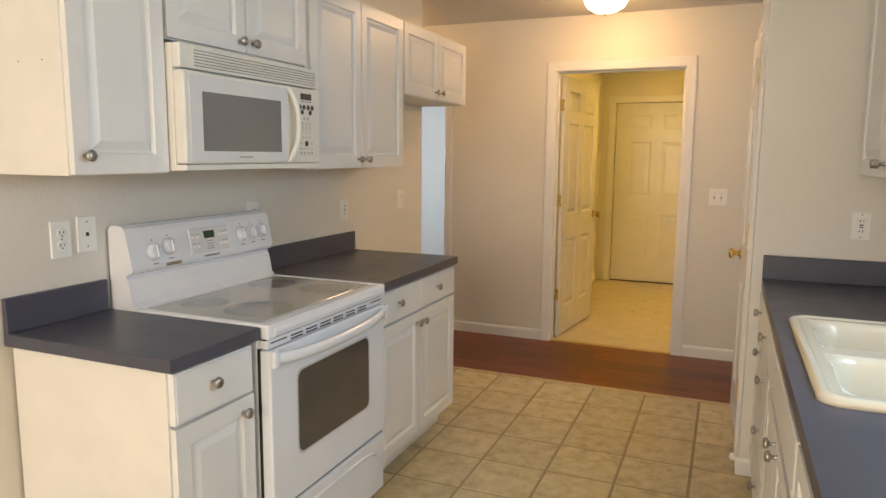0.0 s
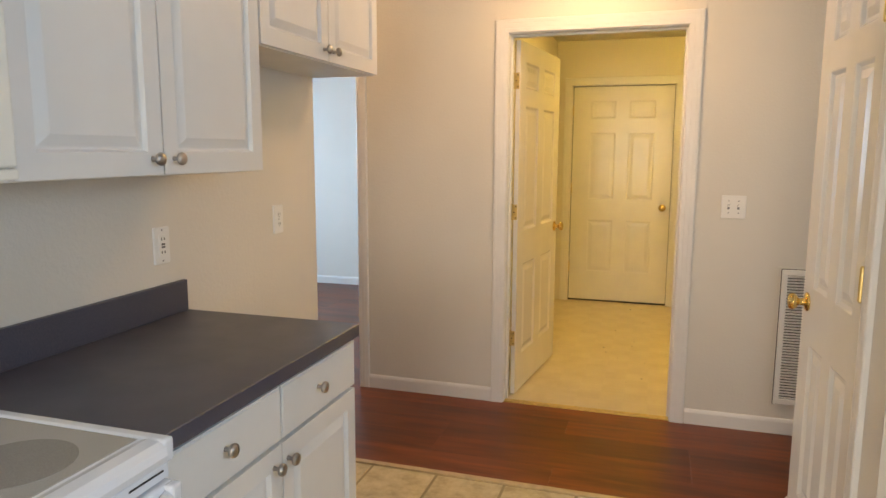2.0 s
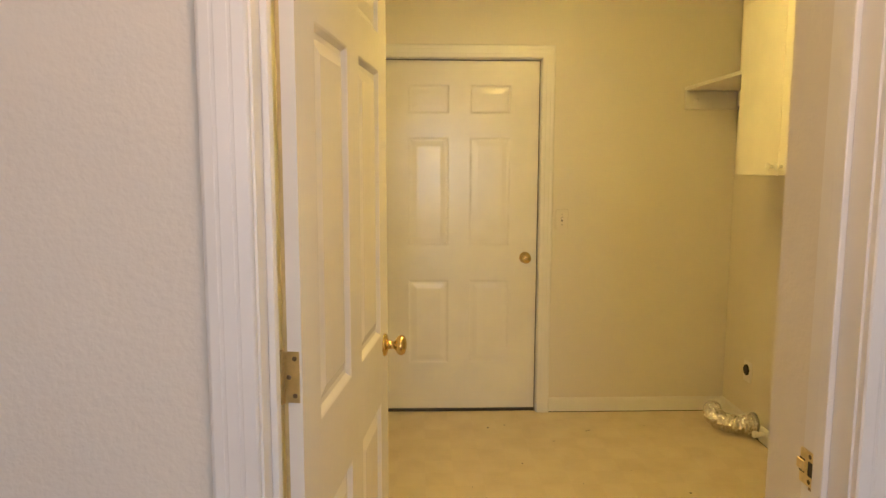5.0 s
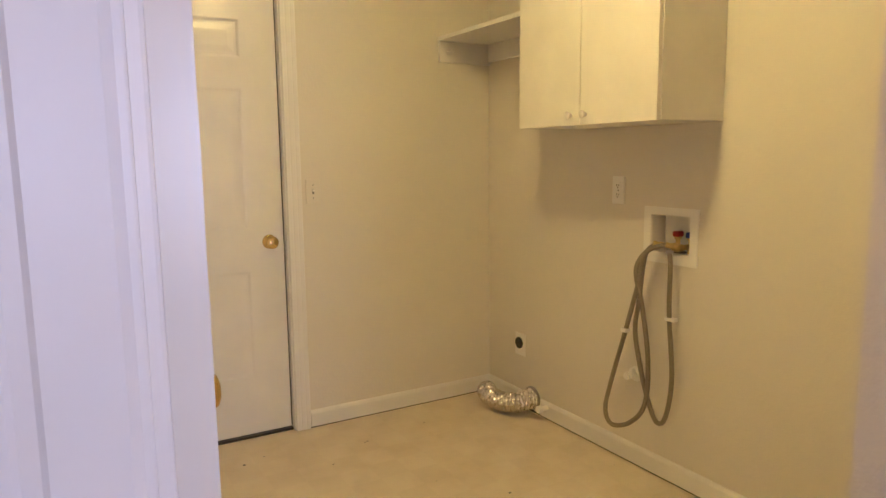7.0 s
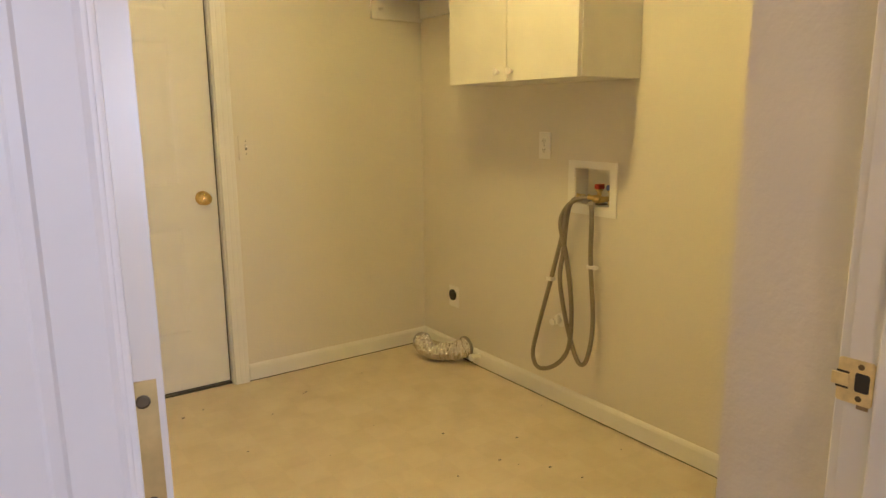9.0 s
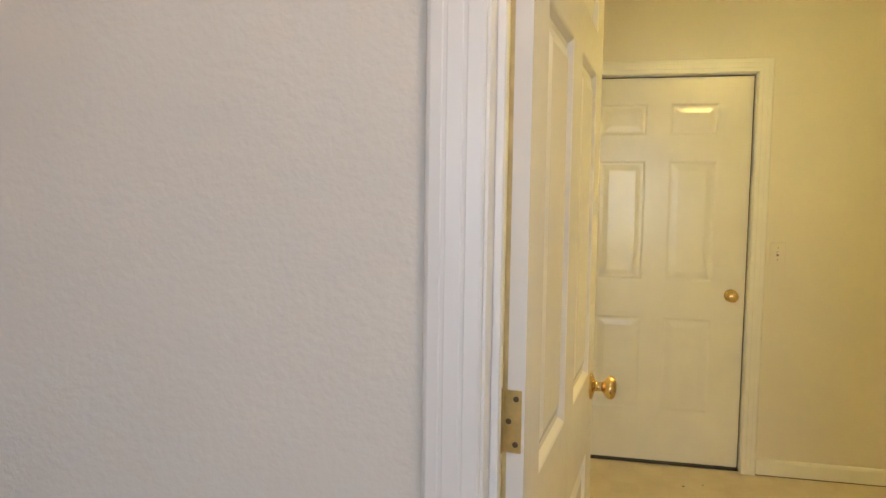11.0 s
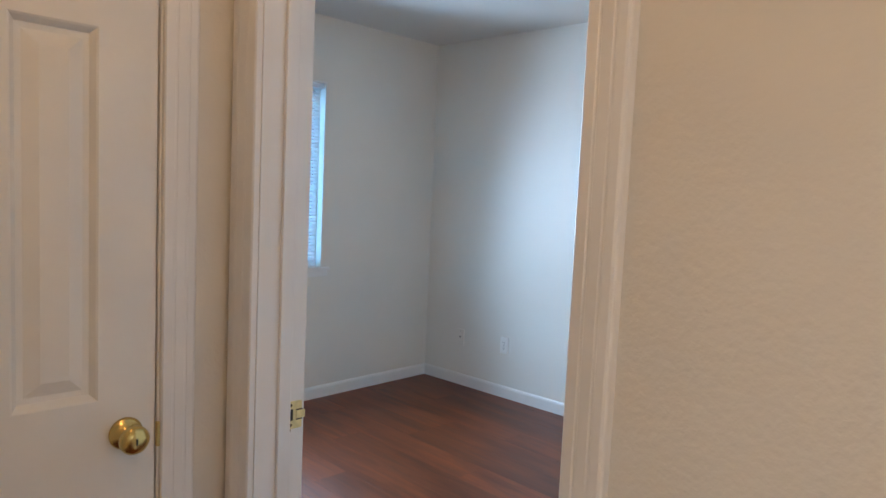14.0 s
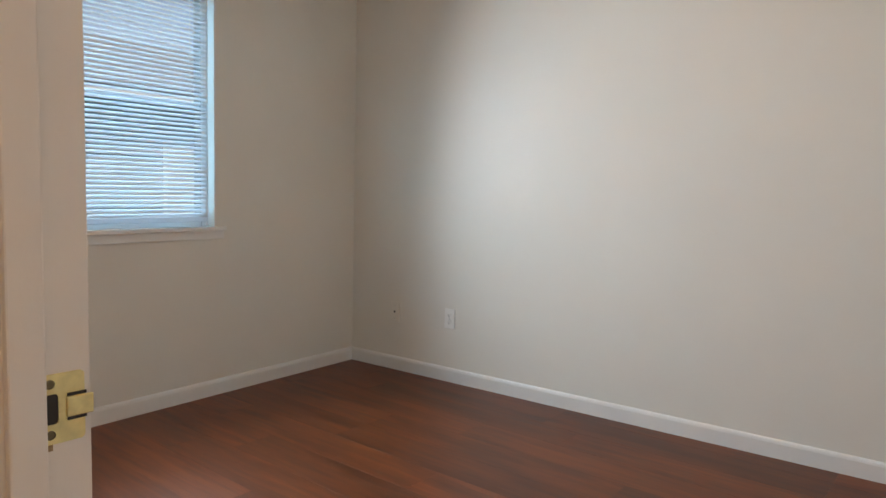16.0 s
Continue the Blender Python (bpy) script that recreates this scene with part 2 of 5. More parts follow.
DOME = glowing("frosted_lamp_glass", (1.0, 0.64, 0.33), 56)
# weak glow for the unseen lamp added near the closet
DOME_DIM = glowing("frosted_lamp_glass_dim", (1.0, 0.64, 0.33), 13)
DOME_LAUNDRY = glowing("frosted_lamp_glass_yellow", (1.0, 0.66, 0.13), 108)
DOME_BED = glowing("frosted_lamp_glass_soft", (1.0, 0.60, 0.25), 33)


def clear_glass(name):
    m, nt, p = node_mat(name)
    p.inputs["Base Color"].default_value = (0.95, 0.98, 1, 1)
    p.inputs["Roughness"].default_value = 0.01
    p.inputs["Transmission Weight"].default_value = 1.0
    p.inputs["IOR"].default_value = 1.45
    return m


GLASS = clear_glass("window_glass")

# ---------------------------------------------------------------- modelling helpers
BASE = {}


def thing(name, base, label, category, group="", kind=""):
    ob = new(name)
    ob.location = base
    ob.empty_display_size = 0.05
    BASE[ob.name] = Vector(base)
    return tagged(ob, label, category, group, kind)


def part(name, bm, material, parent=None, label="", m=None, smooth=False):
    """Links a bmesh, in world metres (or in the frame m), as one mesh under a thing or a part."""
    if m is not None:
        bm.transform(m)
    shift = BASE.get(parent.name, Vector()) if parent is not None else Vector()
    if shift.length:
        bmesh.ops.translate(bm, verts=bm.verts, vec=-shift)
    bmesh.ops.recalc_face_normals(bm, faces=bm.faces)
    me = bpy.data.meshes.new(name)
    bm.to_mesh(me)
    bm.free()
    me.materials.append(material)
    if smooth:
        for poly in me.polygons:
            poly.use_smooth = True
    ob = new(name, me)
    if parent is not None:
        ob.parent = parent
        BASE[ob.name] = shift
    if label:
        ob["label"] = label
    return ob


def box(bm, x0, x1, y0, y1, z0, z1, r=0.0, seg=2):
    made = bmesh.ops.create_cube(bm, size=1)["verts"]
    for v in made:
        v.co = ((x0 + x1) / 2 + v.co.x * (x1 - x0), (y0 + y1) / 2 + v.co.y * (y1 - y0), (z0 + z1) / 2 + v.co.z * (z1 - z0))
    if r:
        edges = list({e for v in made for e in v.link_edges})
        bmesh.ops.bevel(bm, geom=edges, offset=r, segments=seg, affect="EDGES", profile=0.5)
    return bm


def one(x0, x1, y0, y1, z0, z1, r=0.0, seg=2):
    return box(bmesh.new(), x0, x1, y0, y1, z0, z1, r, seg)


def revolve(bm, profile, m, seg=20):
    """A turned body: profile of (radius, height) along the local z axis, put in place by m."""
    rings = []
    for r, h in profile:
        rings.append([bm.verts.new(m @ Vector((r * math.cos(a), r * math.sin(a), h))) for a in (2 * math.pi * i / seg for i in range(seg))])
    for a, b in zip(rings, rings[1:]):
        for i in range(seg):
            bm.faces.new((a[i], a[(i + 1) % seg], b[(i + 1) % seg], b[i]))
    bm.faces.new(rings[0])
    bm.faces.new(rings[-1])
    return bm


def prism(bm, section, place, ends):
    """A section of (u, d) points run between two ends; place(u, d, end) gives the point."""
    a = [bm.verts.new(place(u, d, ends[0])) for u, d in section]
    b = [bm.verts.new(place(u, d, ends[1])) for u, d in section]
    n = len(section)
    for i in range(n):
        bm.faces.new((a[i], a[(i + 1) % n], b[(i + 1) % n], b[i]))
    bm.faces.new(a)
    bm.faces.new(b)
    return bm


def smooth_line(points, steps=10):
    """A Catmull-Rom line through the points."""
    p = [Vector(q) for q in points]
    p = [p[0] * 2 - p[1], *p, p[-1] * 2 - p[-2]]
    out = []
    for i in range(1, len(p) - 2):
        for k in range(steps):
            t = k / steps
            a, b, c, d = p[i - 1], p[i], p[i + 1], p[i + 2]
            out.append(0.5 * (2 * b + (c - a) * t + (2 * a - 5 * b + 4 * c - d) * t * t + (3 * b - a - 3 * c + d) * t ** 3))
    out.append(p[-2])
    return out


def tube(bm, line, radius, seg=10, ripple=0.0, every=2):
    rings, up = [], Vector((0.31, 0.2, 0.93)).normalized()
    for i, q in enumerate(line):
        d = (line[min(i + 1, len(line) - 1)] - line[max(i - 1, 0)]).normalized()
        side = d.cross(up).normalized()
        up = side.cross(d).normalized()
        r = radius + (ripple if (i // 1) % every == 0 else 0)
        rings.append([bm.verts.new(q + side * r * math.cos(a) + up * r * math.sin(a)) for a in (2 * math.pi * k / seg for k in range(seg))])
    for a, b in zip(rings, rings[1:]):
        for k in range(seg):
            bm.faces.new((a[k], a[(k + 1) % seg], b[(k + 1) % seg], b[k]))
    bm.faces.new(rings[0])
    bm.faces.new(rings[-1])
    return bm


def panelled(bm, w, h, t, panels, rings, both=True):
    """A slab (x 0..w, y 0..t, z 0..h) whose faces carry sunk panels; rings: (inset, depth) steps inwards from a panel's edge."""
    xs = sorted({0, w, *(v for q in panels for v in q[:2])})
    zs = sorted({0, h, *(v for q in panels for v in q[2:])})
    for y, s in ((0, 1), (t, -1)) if both else ((0, 1),):
        for x0, x1 in zip(xs, xs[1:]):
            for z0, z1 in zip(zs, zs[1:]):
                if any(q[0] <= x0 and x1 <= q[1] and q[2] <= z0 and z1 <= q[3] for q in panels):
                    continue
                bm.faces.new([bm.verts.new((x, y, z)) for x, z in ((x0, z0), (x1, z0), (x1, z1), (x0, z1))])
        for a, b, c, d in panels:
            old = None
            for inset, depth in rings:
                ring = [bm.verts.new((x, y + s * depth, z)) for x, z in ((a + inset, c + inset), (b - inset, c + inset), (b - inset, d - inset), (a + inset, d - inset))]
                if old:
                    for i in range(4):
                        bm.faces.new((old[i], old[(i + 1) % 4], ring[(i + 1) % 4], ring[i]))
                old = ring
            bm.faces.new(old)
    if not both:
        bm.faces.new([bm.verts.new((x, t, z)) for x, z in ((0, 0), (w, 0), (w, h), (0, h))])
    for i in range(4):
        c = [(0, 0), (w, 0), (w, h), (0, h)]
        (xa, za), (xb, zb) = c[i], c[(i + 1) % 4]
        bm.faces.new([bm.verts.new(q) for q in ((xa, 0, za), (xb, 0, zb), (xb, t, zb), (xa, t, za))])
    bmesh.ops.remove_doubles(bm, verts=bm.verts, dist=1e-5)
    return bm


def rounded_ring(x0, x1, y0, y1, r, n=6):
    pts = []
    for cx, cy, a0 in ((x1 - r, y1 - r, 0), (x0 + r, y1 - r, 90), (x0 + r, y0 + r, 180), (x1 - r, y0 + r, 270)):
        for k in range(n + 1):
            a = radians(a0 + 90 * k / n)
            pts.append((cx + r * math.cos(a), cy + r * math.sin(a)))
    return pts


def loft(bm, rings, cap=False):
    rows = [[bm.verts.new(p) for p in ring] for ring in rings]
    n = len(rows[0])
    for a, b in zip(rows, rows[1:]):
        for i in range(n):
            bm.faces.new((a[i], a[(i + 1) % n], b[(i + 1) % n], b[i]))
    if cap:
        bm.faces.new(rows[-1])
    return rows


def turned(x, y, z, rz):
    return pose(x, y, z, 0, 0, rz)


TO_FRONT = pose(0, 0, 0, 90, 0, 0)     # turns the local z axis to -y

# ---------------------------------------------------------------- the plan
Y_HALL, WT = 5.255, 0.12               # hall side of the wall with the two doorways, wall thickness
X_KL, X_KR = -1.205, 1.49              # kitchen side walls
Y_END = 4.385                          # kitchen wall ends, the hall begins
Y_TILE = 4.325
X_CLOSET = -2.33
H = 2.45
BED = (-4.74, -0.80, 5.375, 8.10, 2.50)
LAU = (-0.68, 1.512, 5.375, 8.13, 2.445)
BED_DOOR = (-2.213, -1.426, 2.06)
LAU_DOOR = (-0.525, 0.380, 2.055)
# the bedroom stands a little askew to the hall, turned about its far corner
ASKEW = pose(-4.728, 8.088, 0, 0, 0, 2.4) @ Matrix.Translation((4.728, -8.088, 0))


def askew(ob):
    ob.matrix_basis = ASKEW @ ob.matrix_basis
    return ob



def structure(name, bm, material, label=""):
    return tagged(part(name, bm, material, None, label), kind="structure")


def walls():
    # far wall of the hall, with the two doorways
    bm = bmesh.new()
    b, l = BED_DOOR, LAU_DOOR
    o = 0.018
    outline = [(-4.86, 0), (-4.86, 2.6), (2.4, 2.6), (2.4, 0)]
    for d in (l, b):
        outline += [(d[1] + o, 0), (d[1] + o, d[2] + o), (d[0] - o, d[2] + o), (d[0] - o, 0)]
    prism(bm, outline, lambda x, z, y: (x, y, z), (Y_HALL, Y_HALL + WT))
    structure("wall_hall_north", bm, WALL)
    structure("wall_kitchen_west", one(X_KL - WT, X_KL, -2.6, 4.315, 0, 2.6), WALL)
    structure("wall_hall_south", one(X_CLOSET - 0.12, X_KL - WT, Y_END - 0.12, Y_END, 0, 2.6), WALL)
    bm = bmesh.new()
    box(bm, X_CLOSET - 0.12, X_CLOSET, Y_END, 4.467, 0, 2.6)
    box(bm, X_CLOSET - 0.12, X_CLOSET, 5.112, Y_HALL, 0, 2.6)
    box(bm, X_CLOSET - 0.12, X_CLOSET, 4.467, 5.112, 2.056, 2.6)
    structure("wall_closet", bm, WALL)
    structure("wall_closet_back", one(-3.1, -3.0, Y_END - 0.12, Y_HALL, 0, 2.6), WALL)
    # kitchen east wall with the window over the sink
    bm = bmesh.new()
    for y0, y1, z0, z1 in ((-2.6, 1.33, 0, 2.6), (2.17, 3.38, 0, 2.6), (1.33, 2.17, 0, 1.15), (1.33, 2.17, 2.05, 2.6)):
        box(bm, X_KR, X_KR + 0.14, y0, y1, z0, z1)
    structure("wall_kitchen_east", bm, WALL)
    bm = bmesh.new()
    for x0, x1, z0, z1 in ((X_KL - WT, -1.2, 0, 2.6), (0.9, 1.63, 0, 2.6), (-1.2, 0.9, 0, 0.68), (-1.2, 0.9, 2.22, 2.6)):
        box(bm, x0, x1, -2.6, -2.46, z0, z1)
    structure("wall_kitchen_south", bm, WALL)
    # pantry
    structure("wall_pantry_front", one(0.815, 1.63, 3.38, 3.48, 0, 2.6), WALL)
    bm = bmesh.new()
    box(bm, 0.815, 0.915, 3.48, 3.585, 0, 2.6)
    box(bm, 0.815, 0.915, 4.236, Y_END, 0, 2.6)
    box(bm, 0.815, 0.915, 3.585, 4.236, 2.056, 2.6)
    structure("wall_pantry_side", bm, WALL)
    structure("wall_pantry_back", one(0.915, 2.4, 4.285, Y_END, 0, 2.6), WALL)
    structure("wall_pantry_inner", one(1.55, 1.63, 3.48, 4.285, 0, 2.6), WALL)
    bm = bmesh.new()
    for y0, y1, z0, z1 in ((Y_END, 4.52, 0, 2.6), (5.12, Y_HALL, 0, 2.6), (4.52, 5.12, 0, 0.92), (4.52, 5.12, 2.08, 2.6)):
        box(bm, 2.3, 2.44, y0, y1, z0, z1)
    structure("wall_hall_east", bm, WALL)
    # laundry
    x0, x1, y0, y1, h = LAU
    bm = bmesh.new()
    for a, b2, z0, z1 in ((x0 - 0.12, -0.541, 0, 2.6), (0.409, x1 + 0.1, 0, 2.6), (-0.541, 0.409, 2.056, 2.6)):
        box(bm, a, b2, y1, y1 + 0.14, z0, z1)
    structure("wall_laundry_north", bm, WALL)
    bm = bmesh.new()
    hole = (6.786, 6.977, 0.915, 1.065)
    for y2, y3, z0, z1 in ((y0, hole[0], 0, 2.6), (hole[1], y1, 0, 2.6), (hole[0], hole[1], 0, hole[2]), (hole[0], hole[1], hole[3], 2.6)):
        box(bm, x1, x1 + 0.1, y2, y3, z0, z1)
    structure("wall_laundry_east", bm, WALL)
    structure("wall_between", one(x0 - 0.12, x0, Y_HALL + WT, y1, 0, 2.6), BED_WALL)
    structure("wall_laundry_return", one(0.425, 0.56, Y_HALL + WT, 5.58, 0, 2.6), WALL)
    # bedroom
    x0, x1, y0, y1, h = BED
    askew(structure("wall_bedroom_north", one(x0 - 0.12, x1 + 0.12, y1, y1 + 0.12, 0, 2.6), BED_WALL))
    structure("wall_bedroom_east", one(x1, x1 + 0.12, LAU[3] + 0.14, 8.46, 0, 2.6), BED_WALL)
    bm = bmesh.new()
    w = (6.18, 7.09, 0.882, 2.085)
    for y2, y3, z0, z1 in ((Y_HALL + 0.05, w[0], 0, 2.6), (w[1], y1, 0, 2.6), (w[0], w[1], 0, w[2]), (w[0], w[1], w[3], 2.6)):
        box(bm, x0 - 0.14, x0, y2, y3, z0, z1)
    askew(structure("wall_bedroom_west", bm, BED_WALL))


def ceilings():
    structure("ceiling_kitchen", one(-1.3, 1.6, -2.6, Y_END, H, H + 0.08), CEIL)
    structure("ceiling_hall", one(-3.1, 2.4, Y_END, Y_HALL, H, H + 0.08), CEIL)
    structure("ceiling_laundry", one(LAU[0], LAU[1], LAU[2], LAU[3], LAU[4], H + 0.08), CEIL)
    askew(structure("ceiling_bedroom", one(BED[0] - 0.1, BED[1] + 0.1, BED[2] - 0.2, BED[3] + 0.1, BED[4], BED[4] + 0.08), CEIL))
    # unseen slab added over all rooms, keeps sky light out above the ceilings
    structure("roof_slab", one(-5.2, 2.6, -2.8, 8.5, 2.62, 2.7), SHINGLE)


walls()
ceilings()

CASE = ((0, 0), (0, 0.012), (0.003, 0.0148), (0.020, 0.0158), (0.0215, 0.0150), (0.0255, 0.0150), (0.027, 0.0160), (0.044, 0.0170), (0.0455, 0.0163), (0.0495, 0.0163), (0.051, 0.0174), (0.064, 0.0172), (0.068, 0.0155), (0.070, 0.012), (0.070, 0))


def casing(parent, m, xl, xr, top, width=0.072, wide_left=None):
    """Mitred, moulded door casing on a wall that faces local -y, round an opening xl..xr."""
    k = width / 0.070
    wl = (wide_left or width) / width
    part("casing", prism(bmesh.new(), [(u * k, d) for u, d in CASE], lambda u, d, e: (xl - u * wl, -d, 0.0 if e == 0 else top + u), (0, 1)), TRIM, parent, m=m)
    part("casing", prism(bmesh.new(), [(u * k, d) for u, d in CASE], lambda u, d, e: (xr + u, -d, 0.0 if e == 0 else top + u), (0, 1)), TRIM, parent, m=m)
    part("casing", prism(bmesh.new(), [(u * k, d) for u, d in CASE], lambda u, d, e: (xl - u * wl if e == 0 else xr + u, -d, top + u), (0, 1)), TRIM, parent, m=m)


def door_frame(name, m, xl, xr, top, depth, label, stop=True, back=True, wide_left=None, stop_at=0.045, width=0.070):
    """Jambs, head, stops and casings of a doorway in a wall that faces local -y; depth is the wall's thickness."""
    ob = thing(name, m.translation, label, "door frame", kind="structure")
    part("jamb", one(xl - 0.018, xl, 0.0, depth, 0, top, 0.001), TRIM, ob, m=m)
    part("jamb", one(xr, xr + 0.018, 0.0, depth, 0, top, 0.001), TRIM, ob, m=m)
    part("head_jamb", one(xl - 0.018, xr + 0.018, 0.0, depth, top, top + 0.018, 0.001), TRIM, ob, m=m)
    if stop:
        y0 = depth - stop_at - 0.03
        part("door_stop", one(xl, xl + 0.011, y0, y0 + 0.03, 0, top, 0.002), TRIM, ob, m=m)
        part("door_stop", one(xr - 0.011, xr, y0, y0 + 0.03, 0, top, 0.002), TRIM, ob, m=m)
        part("door_stop", one(xl + 0.011, xr - 0.011, y0, y0 + 0.03, top - 0.011, top, 0.002), TRIM, ob, m=m)
    casing(ob, m, xl - 0.004, xr + 0.004, top + 0.004, width, wide_left)
    if back:
        casing(ob, m @ pose(xl + xr, depth, 0, 0, 0, 180), xl - 0.004, xr + 0.004, top + 0.004)
    return ob


SIX = ((0, 0), (0.004, 0.002), (0.013, 0.011), (0.024, 0.0115), (0.050, 0.003))
KNOB = ((0.033, 0.0), (0.033, 0.004), (0.028, 0.008), (0.013, 0.012), (0.011, 0.026), (0.014, 0.032), (0.024, 0.038), (0.029, 0.046), (0.029, 0.053), (0.024, 0.060), (0.012, 0.064))


def six_panel_door(name, m, w, h, label, stile=0.11, hinges="left", knob_z=0.92, barrels=True, barrel_y=-0.006, knob_side=None, category="door", lock=False, rows=None, t=0.035, relief=1.0):
    """A moulded six-panel leaf; x 0..w, front at y=0, 35 mm thick."""
    ob = thing(name, m.translation, label, category, kind="structure")
    mid = 0.115 if w > 0.7 else 0.085
    pw = (w - 2 * stile - mid) / 2
    cols = ((stile, stile + pw), (w - stile - pw, w - stile))
    rows = rows or ((0.215, 0.765), (0.960, 1.680), (1.775, 1.925))
    panels = [(a, b, c, d) for a, b in cols for c, d in rows]
    leaf = part("leaf", panelled(bmesh.new(), w, h, t, panels, [(a, b * relief) for a, b in SIX]), DOOR, ob, m=m)
    ks = knob_side if knob_side is not None else (w - 0.06 if hinges == "left" else 0.06)
    part("knob", revolve(bmesh.new(), KNOB, m @ pose(ks, 0, knob_z) @ TO_FRONT, 24), BRASS, ob, "polished brass door knob", smooth=True)
    part("knob", revolve(bmesh.new(), KNOB, m @ pose(ks, t, knob_z, -90, 0, 0), 24), BRASS, ob, "polished brass door knob", smooth=True)
    hx = 0 if hinges == "left" else w
    if barrels:
        for z in (0.32, 1.07, 1.80):
            part("hinge", revolve(bmesh.new(), [(0.004, -0.050), (0.0068, -0.045), (0.0068, 0.045), (0.004, 0.050)], m @ pose(hx, barrel_y, z), 10), HINGE_BRASS, ob, "brass hinge barrel")
    s = w if hinges == "left" else 0
    part("latch_plate", one(s - 0.0005 if s else -0.0015, s + 0.0015 if s else 0.0005, 0.006, t - 0.006, knob_z - 0.028, knob_z + 0.028), HINGE_BRASS, ob, m=m)
    if lock:
        part("keyhole", one(ks - 0.0015, ks + 0.0015, -0.066, -0.063, knob_z - 0.006, knob_z + 0.006), SLOT, ob, m=m)
    return ob


def strike_plate(m, label):
    """A brass strike plate with a rounded outline, its latch hole and curled lip, on a face towards local -y."""
    ob = thing("strike_plate", m.translation, label, "strike plate")
    bm = bmesh.new()
    outer = rounded_ring(-0.022, 0.024, -0.031, 0.031, 0.004, 3)
    hole = rounded_ring(-0.017, 0.002, -0.0135, 0.0135, 0.0035, 3)
    loft(bm, [[(x, 0, z) for x, z in outer], [(x, -0.0018, z) for x, z in outer], [(x, -0.0018, z) for x, z in hole], [(x, 0, z) for x, z in hole]])
    part("plate", bm, STRIKE, ob, m=m)
    part("latch_hole", one(-0.017, 0.002, -0.0006, 0.0, -0.0135, 0.0135), SLOT, ob, m=m)
    part("lip", one(0.008, 0.031, -0.0046, -0.0016, -0.009, 0.009, 0.0012), STRIKE, ob, m=m)
    for z in (0.0108, -0.0108):
        part("lip_cut", one(0.009, 0.0255, -0.0026, -0.0015, z - 0.0015, z + 0.0015, 0.0004, 1), SLOT, ob, m=m)
    for z in (0.0225, -0.0225):
        part("screw", revolve(bmesh.new(), [(0.0042, 0), (0.0042, 0.0005), (0.003, 0.001)], m @ pose(-0.005, -0.0018, z) @ TO_FRONT, 12), SCREW, ob)
    part("mortise_edge", one(-0.018, -0.003, -0.0008, 0.0, -0.037, -0.031), STAIN, ob, "dirty edge of the old mortise", m=m)
    return ob


# hall doorways
door_frame("door_frame_laundry", turned(0, Y_HALL, 0, 0), *LAU_DOOR, WT, "white painted laundry doorway frame with moulded casing", stop_at=0.04)
door_frame("door_frame_bedroom", turned(0, Y_HALL, 0, 0), *BED_DOOR, WT, "white painted bedroom doorway frame with moulded casing", stop_at=0.04, wide_left=0.098, back=False, width=0.062)
strike_plate(turned(BED_DOOR[0], 5.345, 0.905, 90), "worn brass strike plate on the bedroom door jamb")
strike_plate(turned(LAU_DOOR[1], 5.362, 0.925, -90) @ Matrix.Diagonal((-1, 1, 1, 1)), "brass strike plate on the laundry door jamb")

# laundry leaf, standing open into the laundry
LEAF = pose(-0.5175, Y_HALL + WT + 0.005, 0.012, 0, 0, 83.3) @ Matrix.Translation((0.0, -0.031, 0.0))
leaf_door = six_panel_door("door_laundry", LEAF, 0.865, 2.03, "white six-panel laundry door standing open, brass knob", stile=0.115, barrels=False, t=0.031)
# strip on the leaf edge paints the dim view through the hinge gap
part("bare_edge", one(-0.0009, 0.0, 0.0245, 0.031, 0.0, 2.03), GAPTINT, leaf_door, "tan strip coloured as the dim gap at the hinges", m=LEAF)
for z in (0.335, 1.077, 1.81):
    bm = bmesh.new()
    box(bm, -0.002, 0.0, 0.004, 0.032, z - 0.044, z + 0.044)
    hinge = part("hinge", bm, HINGE_BRASS, leaf_door, "dull brass butt hinge", m=LEAF)
    part("barrel", revolve(bmesh.new(), [(0.005, -0.046), (0.0065, -0.044), (0.0065, 0.044), (0.005, 0.046)], LEAF @ pose(-0.004, 0.0355, z), 10), HINGE_BRASS, hinge)
    for k, y in ((-0.032, 0.012), (0, 0.022), (0.032, 0.012)):
        part("screw", revolve(bmesh.new(), [(0.0042, 0), (0.0042, 0.0005), (0.003, 0.001)], LEAF @ pose(-0.002, y, z + k, 0, -90, 0), 10), SCREW, hinge)

# outer door of the laundry
door_frame("door_frame_exterior", turned(0, LAU[3], 0, 0), -0.523, 0.391, 2.038, 0.14, "white painted frame of the closed laundry back door", stop=False, back=False)
six_panel_door("door_exterior", turned(-0.520, LAU[3] + 0.045, 0.012, 0), 0.908, 2.024, "closed white six-panel back door with brass knob", stile=0.16, hinges="left", knob_z=0.905, knob_side=0.84, rows=((0.275, 0.775), (0.970, 1.595), (1.725, 1.890)), relief=0.30)
back_door = bpy.data.objects["door_exterior"]
# dark lines put the shade of the gap between leaf and frame into colour
for x0, x1, z0, z1 in ((-0.5210, -0.5172, 0.012, 2.036), (0.3866, 0.3902, 0.012, 2.036), (-0.5172, 0.3866, 2.0330, 2.0366)):
    part("weatherstrip", one(x0, x1, LAU[3] + 0.042, LAU[3] + 0.0448, z0, z1), SLOT, back_door, "dark line painted for the shaded gap round the door")
tagged(thing("door_sweep", (-0.06, LAU[3] + 0.05, 0), "dark brown threshold under the back door", "threshold", kind="structure"))
